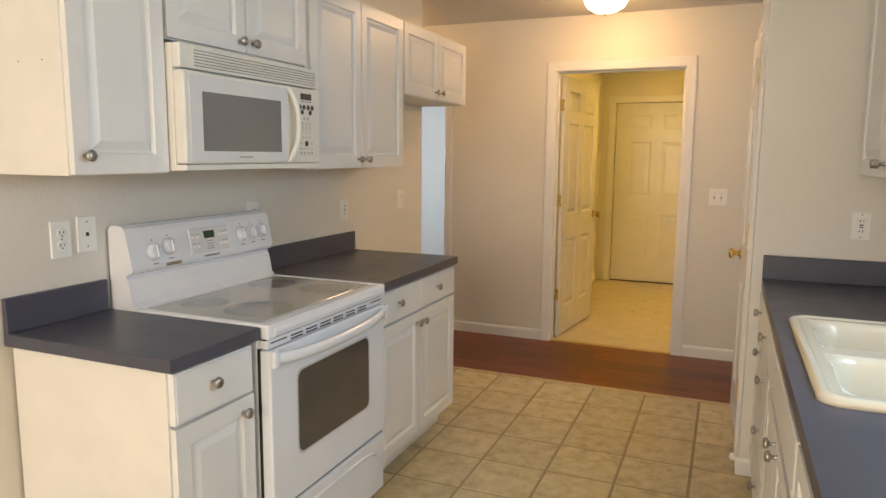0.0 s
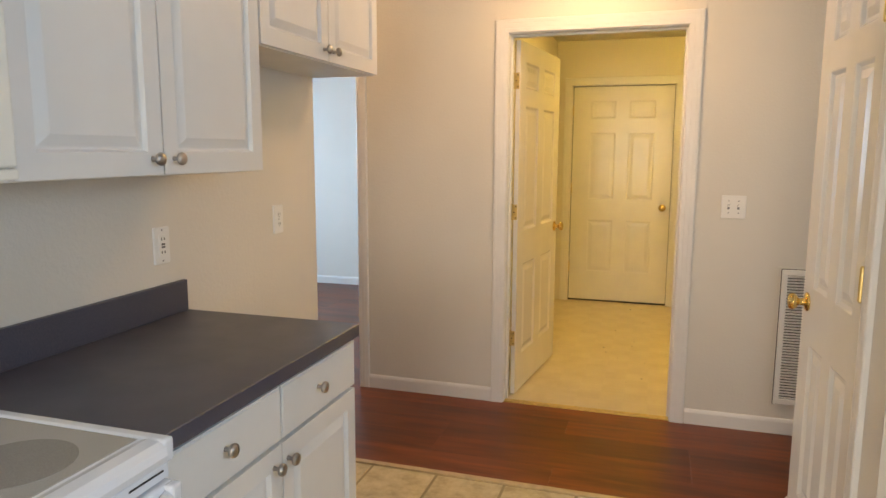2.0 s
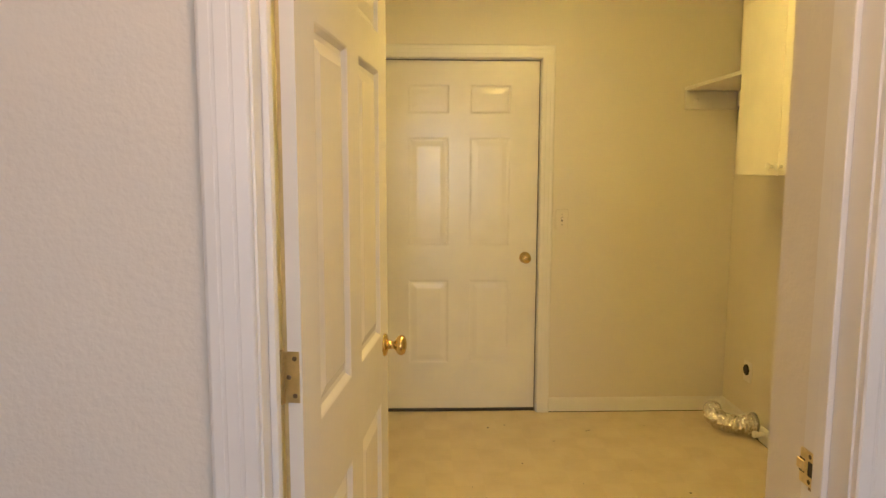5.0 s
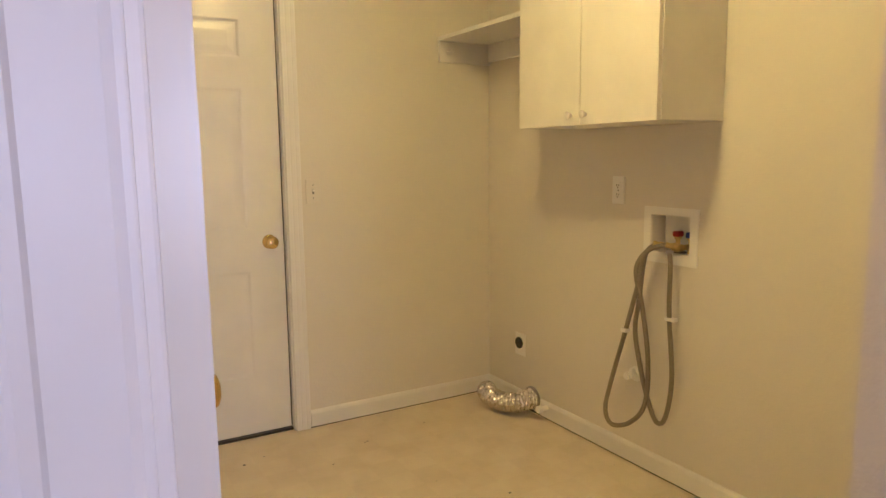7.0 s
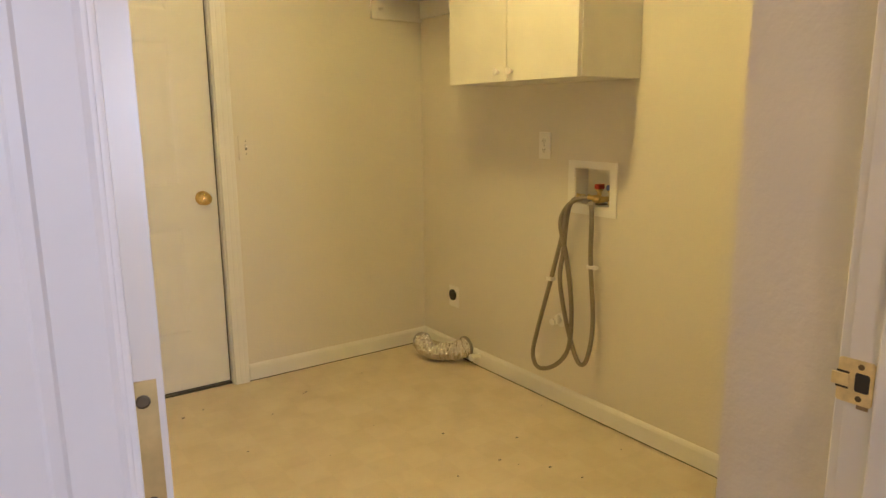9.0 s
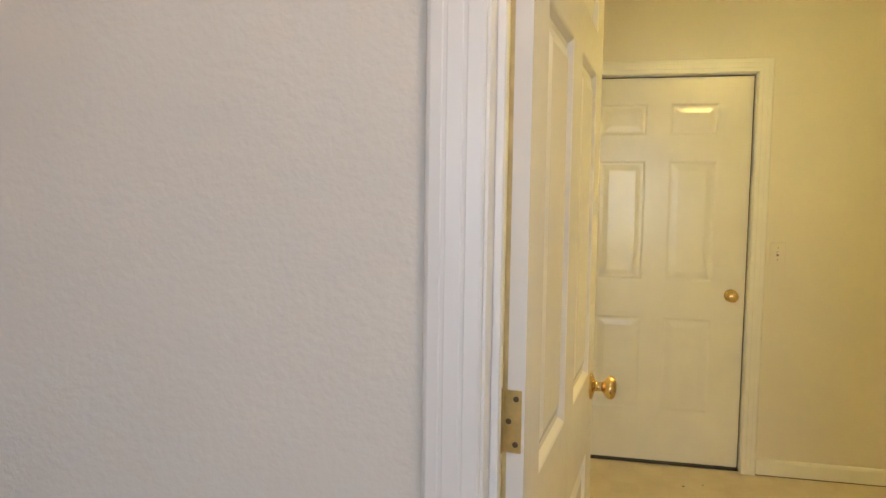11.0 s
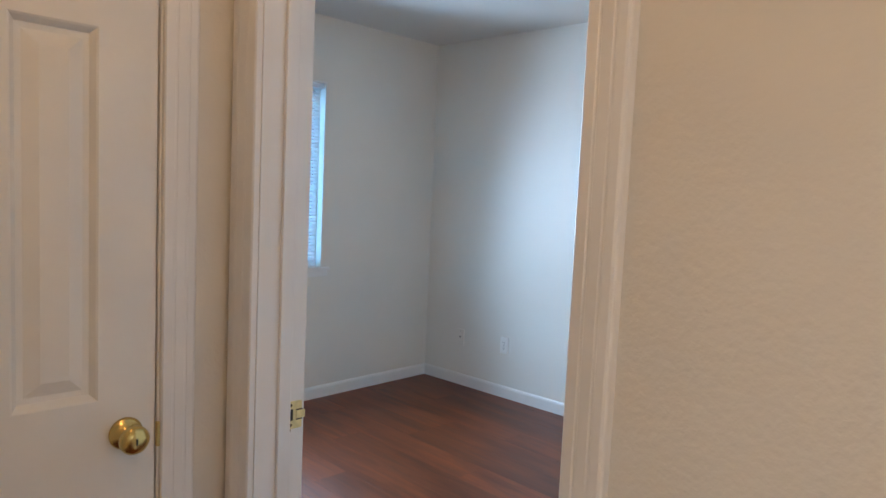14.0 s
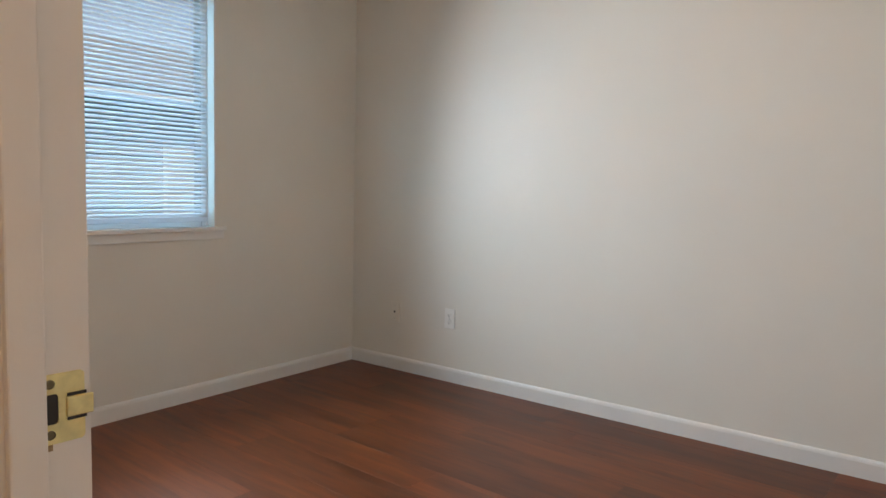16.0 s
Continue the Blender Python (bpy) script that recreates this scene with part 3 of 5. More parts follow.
part("sweep", one(-0.52, 0.388, LAU[3] + 0.02, LAU[3] + 0.12, 0, 0.011), SLOT, bpy.data.objects["door_sweep"])

# pantry and closet doors
door_frame("door_frame_pantry", turned(0.815, 0, 0, -90), -4.218, -3.603, 2.038, 0.10, "white painted pantry door frame", stop=False, back=False)
six_panel_door("door_pantry", pose(0.818, 3.606, 0.012, 0, 0, -86.5) @ Matrix.Translation((-0.609, 0, 0)), 0.609, 2.024, "slightly open white six-panel pantry door with brass knob", hinges="right", knob_side=0.058, knob_z=0.905, barrel_y=-0.019)
door_frame("door_frame_closet", turned(X_CLOSET, 0, 0, 90), 4.485, 5.094, 2.038, 0.12, "white painted closet door frame", stop=False, back=False)
six_panel_door("door_closet", turned(X_CLOSET - 0.004, 4.488, 0.012, 90), 0.603, 2.024, "closed white six-panel closet door with brass knob", hinges="left", knob_side=0.545, knob_z=0.885, barrels=False, lock=True, relief=1.3)
part("strike_lip", one(0.6035, 0.6135, -0.012, -0.001, 0.846, 0.898, 0.002), HINGE_BRASS, bpy.data.objects["door_closet"], "worn brass strike lip", m=turned(X_CLOSET - 0.004, 4.488, 0.012, 90))

BB = ((0, 0), (0, 0.012), (0.064, 0.012), (0.074, 0.009), (0.081, 0.004), (0.081, 0))


def baseboard(x0, y0, x1, y1, nx, ny, lift=0.0):
    """Skirting from one floor point to another on a wall whose face looks along (nx, ny)."""
    place = lambda u, d, e: ((x0, x1)[e] + nx * d, (y0, y1)[e] + ny * d, u + lift)
    return structure("baseboard", prism(bmesh.new(), BB, place, (0, 1)), TRIM)


baseboard(-1.359, Y_HALL, -0.590, Y_HALL, 0, -1)
baseboard(0.458, Y_HALL, 2.3, Y_HALL, 0, -1)
baseboard(X_KL, 3.42, X_KL, 4.315, 1, 0)
baseboard(0.815, 3.38, 0.815, 3.526, -1, 0)
baseboard(0.803, 3.38, 0.885, 3.38, 0, -1)
baseboard(0.815, 4.295, 0.815, Y_END, -1, 0)
askew(baseboard(BED[0], BED[3], BED[1] + 0.1, BED[3], 0, -1))
askew(baseboard(BED[0], BED[2], BED[0], BED[3], 1, 0))
baseboard(0.468, LAU[3], LAU[1], LAU[3], 0, -1, 0.006)
baseboard(LAU[1], LAU[2], LAU[1], 7.66, -1, 0, 0.006)
baseboard(LAU[1], 7.80, LAU[1], LAU[3], -1, 0, 0.006)
# dark strips laid in the gap under the laundry baseboards as its shade
structure("trim_gap", one(LAU[1] - 0.010, LAU[1] - 0.001, LAU[2], LAU[3] - 0.001, 0.001, 0.006), SLOT)
structure("trim_gap", one(0.468, LAU[1] - 0.011, LAU[3] - 0.010, LAU[3] - 0.001, 0.001, 0.006), SLOT)
baseboard(X_CLOSET, 5.17, X_CLOSET, Y_HALL, 1, 0)

# floors that carry planks and tiles, and the laundry sheet
floor_wood = structure("floor_hall_and_bedroom", one(-4.90, 2.4, Y_TILE, 8.45, -0.12, -0.012), UNDERLAY)
floor_tile = structure("floor_kitchen", one(-1.3, 1.6, -2.6, Y_TILE - 0.03, -0.12, -0.003), GROUT)
structure("floor_laundry", one(LAU[0], LAU[1], 5.30, LAU[3] + 0.14, -0.010, 0.001), VINYL)
structure("threshold_laundry", one(LAU_DOOR[0], LAU_DOOR[1], 5.262, 5.302, -0.011, 0.006, 0.003), HINGE_BRASS)
structure("threshold_kitchen", one(-1.205, 0.815, Y_TILE - 0.032, Y_TILE, -0.11, 0.005, 0.003), STRIP)
structure("ground", one(-60, 60, -60, 60, -0.6, -0.5), LAWN)

# ---------------------------------------------------------------- kitchen cabinets
CABRINGS = ((0, 0), (0.002, 0.003), (0.006, 0.0115), (0.011, 0.0118), (0.034, 0.0022), (0.037, 0.0012))
PULL = ((0.007, 0.0), (0.0055, 0.004), (0.005, 0.012), (0.008, 0.016), (0.015, 0.019), (0.0165, 0.024), (0.0145, 0.029), (0.008, 0.0315))


def pull(parent, m, x, z, y=-0.019):
    part("knob", revolve(bmesh.new(), PULL, m @ pose(x, y, z) @ TO_FRONT, 18), NICKEL, parent, "satin nickel knob", smooth=True)


def front(name, parent, m, x0, x1, z0, z1, knob, raised=True):
    """A cabinet door or drawer front, 19 mm thick, with its knob."""
    w, h = x1 - x0, z1 - z0
    bm = bmesh.new()
    if raised:
        panelled(bm, w, h, 0.019, [(0.050, w - 0.050, 0.054, h - 0.054)], CABRINGS, False)
    else:
        panelled(bm, w, h, 0.019, [(0.004, w - 0.004, 0.004, h - 0.004)], ((0, 0.0), (0.003, -0.002)), False)
    ob = part(name, bm, CAB, parent, m=m @ pose(x0, -0.019, z0))
    if knob:
        pull(ob, m, *knob)
    return ob


def cabinet(name, m, w, depth, z0, z1, fronts, label, kick=0.0, side=None, group="kitchen cabinets"):
    ob = thing(name, m @ Vector((w / 2, depth / 2, 0 if kick else z0)), label, "cabinet", group)
    bm = bmesh.new()
    box(bm, 0, w, 0, depth, z0 + kick, z1, 0.001, 1)
    part("body", bm, side or CAB_SIDE, ob, m=m)
    if kick:
        part("toe_kick", one(0.0, w, 0.07, depth - 0.02, z0, z0 + kick), CAB_SIDE, ob, m=m)
    for name2, x0, x1, a, b, knob in fronts:
        front(name2, ob, m, x0, x1, a, b, knob, name2 == "door")
    return ob


# local x runs to +Y on the west side, to -Y on the east side
XB, XU = -0.619, -0.916
cabinet("base_cabinet", turned(XB, 1.43, 0, 90), 0.338, 0.578, 0, 0.874,
        [("drawer", 0.008, 0.322, 0.722, 0.864, (0.150, 0.802)), ("door", 0.008, 0.326, 0.118, 0.712, (0.275, 0.668))],
        "narrow white base cabinet with one drawer and door", 0.10)
cabinet("base_cabinet", turned(XB, 2.543, 0, 90), 0.868, 0.578, 0, 0.874,
        [("drawer", 0.012, 0.428, 0.722, 0.860, (0.200, 0.796)), ("drawer", 0.434, 0.860, 0.722, 0.860, (0.622, 0.794)),
         ("door", 0.012, 0.428, 0.118, 0.710, (0.392, 0.662)), ("door", 0.434, 0.860, 0.118, 0.710, (0.458, 0.660))],
        "white two-door base cabinet with two drawers", 0.10)
cabinet("wall_cabinet", turned(XU, 1.424, 0, 90), 0.340, 0.286, 1.370, 2.125,
        [("door", 0.006, 0.336, 1.374, 2.120, (0.040, 1.424))], "white single-door wall cabinet beside the microwave")
for x in (-0.985, -1.075):
    part("screw_hole", revolve(bmesh.new(), [(0.002, 0), (0.002, 0.0006)], pose(x, 1.424, 1.672, 90, 0, 0), 8), SLOT, bpy.data.objects["wall_cabinet"])
cabinet("wall_cabinet", turned(XU, 1.771, 0, 90), 0.748, 0.286, 1.778, 2.125,
        [("door", 0.006, 0.371, 1.783, 2.120, (0.338, 1.818)), ("door", 0.377, 0.742, 1.783, 2.120, (0.408, 1.818))],
        "short white two-door cabinet over the microwave")
cabinet("wall_cabinet", turned(XU, 2.526, 0, 90), 0.882, 0.286, 1.370, 2.125,
        [("door", 0.024, 0.434, 1.374, 2.120, (0.398, 1.412)), ("door", 0.440, 0.878, 1.374, 2.120, (0.474, 1.412))],
        "white two-door wall cabinet above the slate counter")
cabinet("wall_cabinet", turned(XU, 3.412, 0, 90), 0.908, 0.286, 1.750, 2.125,
        [("door", 0.006, 0.450, 1.754, 2.120, (0.416, 1.792)), ("door", 0.456, 0.902, 1.754, 2.120, (0.488, 1.792))],
        "short white cabinet over the empty refrigerator space")
EB = 0.876
cabinet("base_cabinet", turned(EB, 3.372, 0, -90), 0.390, 0.60, 0, 0.874,
        [("drawer", 0.006, 0.384, 0.722, 0.860, (0.195, 0.80)), ("door", 0.006, 0.384, 0.118, 0.710, (0.345, 0.672))],
        "white base cabinet at the pantry wall", 0.10)
cabinet("base_cabinet", turned(EB, 2.978, 0, -90), 0.440, 0.60, 0, 0.874,
        [("drawer", 0.006, 0.434, 0.722, 0.860, (0.22, 0.80)), ("drawer", 0.006, 0.434, 0.560, 0.712, (0.22, 0.640)),
         ("drawer", 0.006, 0.434, 0.345, 0.550, (0.22, 0.450)), ("drawer", 0.006, 0.434, 0.118, 0.335, (0.22, 0.235))],
        "white base cabinet with a stack of four drawers", 0.10)
cabinet("base_cabinet", turned(EB, 2.534, 0, -90), 0.900, 0.60, 0, 0.70,
        [("door", 0.006, 0.447, 0.118, 0.690, (0.405, 0.655)), ("door", 0.453, 0.894, 0.118, 0.690, (0.495, 0.655)),
         ("false_front", 0.006, 0.894, 0.722, 0.860, None)],
        "white two-door sink base cabinet", 0.10)
cabinet("base_cabinet", turned(EB, 1.630, 0, -90), 0.600, 0.60, 0, 0.874,
        [("door", 0.006, 0.594, 0.118, 0.860, None)], "white base cabinet beside the sink", 0.10)
cabinet("wall_cabinet", turned(1.188, 3.272, 0, -90), 0.880, 0.300, 1.370, 2.125,
        [("door", 0.006, 0.437, 1.374, 2.120, (0.405, 1.417)), ("door", 0.443, 0.874, 1.374, 2.120, (0.475, 1.417))],
        "white two-door wall cabinet beside the pantry wall")


def worktop(y0, y1, label):
    ob = thing("worktop", (-0.89, (y0 + y1) / 2, 0.876), label, "worktop")
    part("slab", one(-1.203, -0.580, y0, y1, 0.876, 0.914, 0.002, 1), LAM, ob)
    part("backsplash", one(-1.203, -1.185, y0 if y0 > 2 else 1.02 + 0.39, y1 - 0.012 if y1 < 2 else y1 - 0.01, 0.914, 1.016, 0.002, 1), LAM, ob, "slate laminate upstand")


worktop(1.409, 1.772, "slate-grey laminate worktop on the narrow cabinet")
worktop(2.540, 3.402, "slate-grey laminate worktop beside the range")


def sink_worktop():
    ob = thing("worktop", (1.17, 2.2, 0.876), "slate-grey laminate worktop holding the sink", "worktop")
    bm = bmesh.new()
    x0, x1, y0, y1 = 0.920, 1.425, 1.745, 2.555
    rect = lambda a, b, c, d, z: [(a, c, z), (b, c, z), (b, d, z), (a, d, z)]
    outer, inner = (0.857, 1.488, 1.0, 3.376), (x0, x1, y0, y1)
    loft(bm, [rect(*outer, 0.876), rect(*outer, 0.914), rect(*inner, 0.914), rect(*inner, 0.876), rect(*outer, 0.876)])
    bmesh.ops.remove_doubles(bm, verts=bm.verts, dist=1e-5)
    part("slab", bm, LAM, ob)
    part("backsplash", one(0.857, 1.47, 3.358, 3.377, 0.914, 1.016, 0.002, 1), LAM, ob, "slate laminate upstand")
    part("backsplash", one(1.470, 1.488, 1.0, 3.377, 0.914, 1.016, 0.002, 1), LAM, ob, "slate laminate upstand")


sink_worktop()


def door_bumper():
    ob = thing("door_bumper", (0.80, 3.43, 0.055), "white rubber door bumper on the baseboard", "door bumper")
    part("base", revolve(bmesh.new(), [(0.013, 0), (0.013, 0.004), (0.008, 0.006)], pose(0.803, 3.430, 0.058, 0, -90, 0), 16), PLATE, ob)
    part("dome", revolve(bmesh.new(), [(0.015, 0.006), (0.017, 0.014), (0.014, 0.022), (0.006, 0.026)], pose(0.803, 3.430, 0.058, 0, -90, 0), 16), PLATE, ob, smooth=True)


door_bumper()


def kitchen_sink():
    ob = thing("kitchen_sink", (1.17, 2.15, 0.70), "white enamelled double-bowl drop-in kitchen sink", "sink")
    x0, x1, y0, y1, top = 0.898, 1.450, 1.725, 2.575, 0.934
    ring = lambda inset, z, r: [(x, y, z) for x, y in rounded_ring(x0 + inset, x1 - inset, y0 + inset, y1 - inset, r)]
    bm = bmesh.new()
    loft(bm, [ring(0.024, 0.80, 0.05), ring(0.024, 0.9145, 0.05), ring(0, 0.9145, 0.05), ring(0.002, 0.925, 0.05), ring(0.010, top, 0.048), ring(0.022, top + 0.001, 0.045), ring(0.030, top - 0.004, 0.042)])
    part("rim", bm, PORCELAIN, ob, smooth=True)
    bm = bmesh.new()
    xi0, xi1, yi0, yi1, zi = x0 + 0.029, x1 - 0.029, y0 + 0.029, y1 - 0.029, top - 0.0045
    bowls = ((0.95, 1.365, 1.775, 2.115), (0.95, 1.365, 2.185, 2.525))
    for a, b, c, d in ((xi0, xi1, yi0, bowls[0][2]), (xi0, xi1, bowls[0][3], bowls[1][2]), (xi0, xi1, bowls[1][3], yi1)):
        bm.faces.new([bm.verts.new((x, y, zi)) for x, y in ((a, c), (b, c), (b, d), (a, d))])
    for a, b, c, d in bowls:
        for e, f in ((xi0, a), (b, xi1)):
            bm.faces.new([bm.verts.new((x, y, zi)) for x, y in ((e, c), (f, c), (f, d), (e, d))])
    part("deck", bm, PORCELAIN, ob)
    for a, b, c, d in bowls:
        bm = bmesh.new()
        f = lambda inset, z, r: [(x, y, z) for x, y in rounded_ring(a + inset, b - inset, c + inset, d - inset, r)]
        square = [(x, y, zi) for x, y in rounded_ring(a, b, c, d, 0.004)]
        loft(bm, [square, f(0.006, zi - 0.003, 0.06), f(0.016, zi - 0.018, 0.07), f(0.024, zi - 0.12, 0.07), f(0.04, zi - 0.17, 0.08), f(0.09, zi - 0.185, 0.06)], True)
        bowl = part("bowl", bm, PORCELAIN, ob, smooth=True)
        part("drain", revolve(bmesh.new(), [(0.04, 0), (0.042, 0.003), (0.03, 0.002), (0.01, 0.001)], pose((a + b) / 2, (c + d) / 2, zi - 0.185)), NICKEL, bowl, "steel drain")


kitchen_sink()


def cooking_range():
    y0, y1 = 1.777, 2.537
    ob = thing("electric_range", (-0.88, 2.157, 0), "white freestanding electric range with grey glass cooktop", "range")
    part("body", one(-1.195, -0.600, y0 + 0.004, y1 - 0.004, 0.03, 0.885, 0.004), ENAMEL, ob)
    for y in (y0 + 0.06, y1 - 0.06):
        for x in (-1.14, -0.66):
            part("foot", revolve(bmesh.new(), [(0.018, 0), (0.018, 0.01), (0.008, 0.012), (0.008, 0.032)], pose(x, y, 0), 12), BLACK, ob)
    # cooktop frame with rounded nose, glass set into it
    nose = [(-1.150, 0.886), (-0.566, 0.872), (-0.552, 0.880), (-0.548, 0.894), (-0.552, 0.908), (-0.566, 0.917), (-0.590, 0.9195), (-0.605, 0.9155), (-1.080, 0.9155), (-1.100, 0.920), (-1.150, 0.926)]
    part("cooktop_frame", prism(bmesh.new(), nose, lambda u, d, e: (u, e, d), (y0 + 0.028, y1 - 0.028)), ENAMEL, ob)
    for a, b in ((y0, y0 + 0.028), (y1 - 0.028, y1)):
        part("cooktop_rim", one(-1.130, -0.556, a, b, 0.874, 0.9195, 0.007, 3), ENAMEL, ob)
    glass = part("glass_top", one(-1.075, -0.612, y0 + 0.030, y1 - 0.030, 0.9150, 0.9172, 0.0008, 1), CERAMIC, ob, "grey speckled glass-ceramic top")
    for x, y, r in ((-0.735, 1.965, 0.115), (-0.735, 2.365, 0.095), (-0.965, 1.965, 0.080), (-0.965, 2.355, 0.095)):
        part("burner", revolve(bmesh.new(), [(r, 0.9172), (r, 0.9177)], pose(x, y, 0), 40), BURNER, glass, "dark printed heating zone")
    # backguard with leaning console
    sec = [(-1.196, 0.90), (-1.196, 1.176), (-1.188, 1.188), (-1.170, 1.194), (-1.145, 1.193), (-1.128, 1.184), (-1.120, 1.168), (-1.098, 1.058), (-1.098, 1.044), (-1.106, 1.034), (-1.124, 1.028), (-1.124, 1.016), (-1.118, 1.008), (-1.112, 0.985), (-1.104, 0.935), (-1.092, 0.921), (-1.075, 0.917), (-1.075, 0.90)]
    part("backguard", prism(bmesh.new(), sec, lambda u, d, e: (u, e, d), (y0 + 0.004, y1 - 0.004)), ENAMEL, ob)
    tilt = math.degrees(math.atan2(0.022, 0.110))
    face = lambda y, z: pose(-1.120 + (1.168 - z) * 0.2, y, z, 0, 0, 90) @ pose(0, 0, 0, -tilt, 0, 0)
    for y, z in ((1.885, 1.098), (1.957, 1.108), (2.345, 1.112), (2.410, 1.114), (2.475, 1.116)):
        m = face(y, z)
        knob = part("knob", revolve(bmesh.new(), [(0.029, 0), (0.029, 0.003), (0.025, 0.006), (0.023, 0.016), (0.020, 0.019)], m @ TO_FRONT, 26), ENAMEL, ob, "white round control knob", smooth=False)
        # flat grey ring gives the knob its shaded outline as colour
        part("skirt", revolve(bmesh.new(), [(0.0315, 0), (0.0315, 0.0012), (0.0285, 0.0015)], m @ TO_FRONT, 26), RIMGREY, knob)
        part("grip", one(-0.0030, 0.0030, -0.0235, -0.016, -0.019, 0.019, 0.001), ENAMEL, knob, m=m)
        part("pointer", one(-0.001, 0.001, -0.0241, -0.0233, 0.006, 0.017), GREYINK, knob, m=m)
        part("dial_mark", one(-0.012, 0.012, -0.0006, 0.0004, -0.044, -0.040), GREYINK, knob, m=m)
        part("dial_mark", one(-0.003, 0.003, -0.0006, 0.0004, 0.038, 0.042), BLACK, knob, m=m)
    m = face(2.16, 1.110)
    pad = part("control_pad", one(-0.102, 0.102, -0.0018, 0.002, -0.044, 0.048, 0.004), MICROFRAME, ob, "white control pad with buttons", m=m)
    part("display", one(-0.028, 0.028, -0.003, -0.0015, 0.006, 0.034), LCD, pad, "dark green clock display", m=m)
    for x in (-0.085, -0.062, 0.058, 0.078, 0.094):
        for z in (-0.02, 0.015):
            part("button", one(x - 0.007, x + 0.007, -0.003, -0.0015, z - 0.005, z + 0.005, 0.001, 1), PLATE, pad, m=m)
            part("print_bar", one(x - 0.006, x + 0.006, -0.0023, -0.0015, z + 0.009, z + 0.011), GREYINK, pad, m=m)
    for z in (-0.005, -0.015, -0.025, -0.034):
        part("print_bar", one(-0.018, 0.018, -0.0023, -0.0015, z - 0.0012, z + 0.0012), GREYINK, pad, m=m)
    part("nameplate", one(-0.04, 0.04, -0.0012, 0.001, -0.062, -0.056), GREYINK, ob, m=m)
    part("energy_label", one(-0.035, 0.035, -0.0012, 0.001, -0.052, -0.040), NICKEL, ob, m=face(1.965, 1.093))
    # oven door, window, handle, vent strip and drawer
    door = part("oven_door", one(-0.600, -0.556, y0 + 0.006, y1 - 0.006, 0.310, 0.838, 0.006), ENAMEL, ob, "white enamelled oven door")
    for inset, x, mat, name, label in ((-0.007, -0.5556, RIMGREY, "window_border", "grey dotted border of the oven window"), (0, -0.5552, DARKGLASS, "window", "smoked oven window")):
        bm = bmesh.new()
        ring = rounded_ring(1.925 + inset, 2.395 - inset, 0.455 + inset, 0.735 - inset, 0.030)
        loft(bm, [[(-0.558, y, z) for y, z in ring], [(x, y, z) for y, z in ring]], True)
        part(name, bm, mat, door, label)
    for a, b in ((y0 + 0.006, y0 + 0.034), (y1 - 0.034, y1 - 0.006)):
        part("handle_cap", one(-0.560, -0.538, a, b, 0.782, 0.838, 0.006), ENAMEL, door)
    # wide flat handle, bowed outwards, joined to the door at its ends
    grip = [(-0.010, -0.015), (-0.004, -0.019), (0.006, -0.017), (0.012, -0.006), (0.012, 0.006), (0.006, 0.017), (-0.004, 0.019), (-0.010, 0.015)]
    steps = [i / 24 for i in range(25)]
    bow = lambda e: -0.558 + 0.036 * (1 - abs(2 * e - 1) ** 4)
    bm = bmesh.new()
    rows = loft(bm, [[(bow(e) + u, y0 + 0.008 + e * (y1 - y0 - 0.016), 0.812 + d - 0.016 * (1 - (2 * e - 1) ** 2)) for u, d in grip] for e in steps], True)
    bm.faces.new(rows[0])
    part("handle", bm, ENAMEL, door, "white bowed oven handle", smooth=True)
    vent = part("vent_strip", one(-0.600, -0.566, y0 + 0.008, y1 - 0.008, 0.842, 0.870, 0.002), ENAMEL, ob)
    for k in range(6):
        y = 1.905 + k * 0.085
        for z in (0.848, 0.858):
            part("vent_slot", one(-0.5675, -0.5652, y, y + 0.066, z - 0.0026, z + 0.0026), BLACK, vent)
    for a, b in ((1.80, 1.885), (2.43, 2.515)):
        part("vent_slot", one(-0.5675, -0.5652, a, b, 0.857, 0.861), BLACK, vent)
    # black strip stands for the shade under the cooktop nose
    part("gap", one(-0.600, -0.572, y0 + 0.006, y1 - 0.006, 0.869, 0.8745), BLACK, ob)
    # black sheet and strip paint the shade in the gaps round the oven door
    part("gasket", one(-0.602, -0.592, y0 + 0.0035, y1 - 0.0035, 0.286, 0.842), BLACK, ob, "black sheet behind the door that darkens its gaps")
    part("gap", one(-0.602, -0.572, y0 + 0.005, y1 - 0.005, 0.290, 0.311), BLACK, ob, "black strip for the shade in the gap over the drawer")
    drawer = part("drawer", one(-0.600, -0.560, y0 + 0.006, y1 - 0.006, 0.055, 0.296, 0.010, 3), ENAMEL, ob, "white storage drawer under the oven")
    line = smooth_line([(-0.562, y0 + 0.06, 0.190), (-0.562, y0 + 0.075, 0.222), (-0.561, y0 + 0.12, 0.243), (-0.560, y0 + 0.24, 0.252), (-0.560, y1 - 0.24, 0.252), (-0.561, y1 - 0.12, 0.243), (-0.562, y1 - 0.075, 0.222), (-0.562, y1 - 0.06, 0.190)], 6)
    part("pull_ridge", tube(bmesh.new(), line, 0.007, 8), ENAMEL, drawer, "moulded ridge of the drawer pull", smooth=True)


cooking_range()


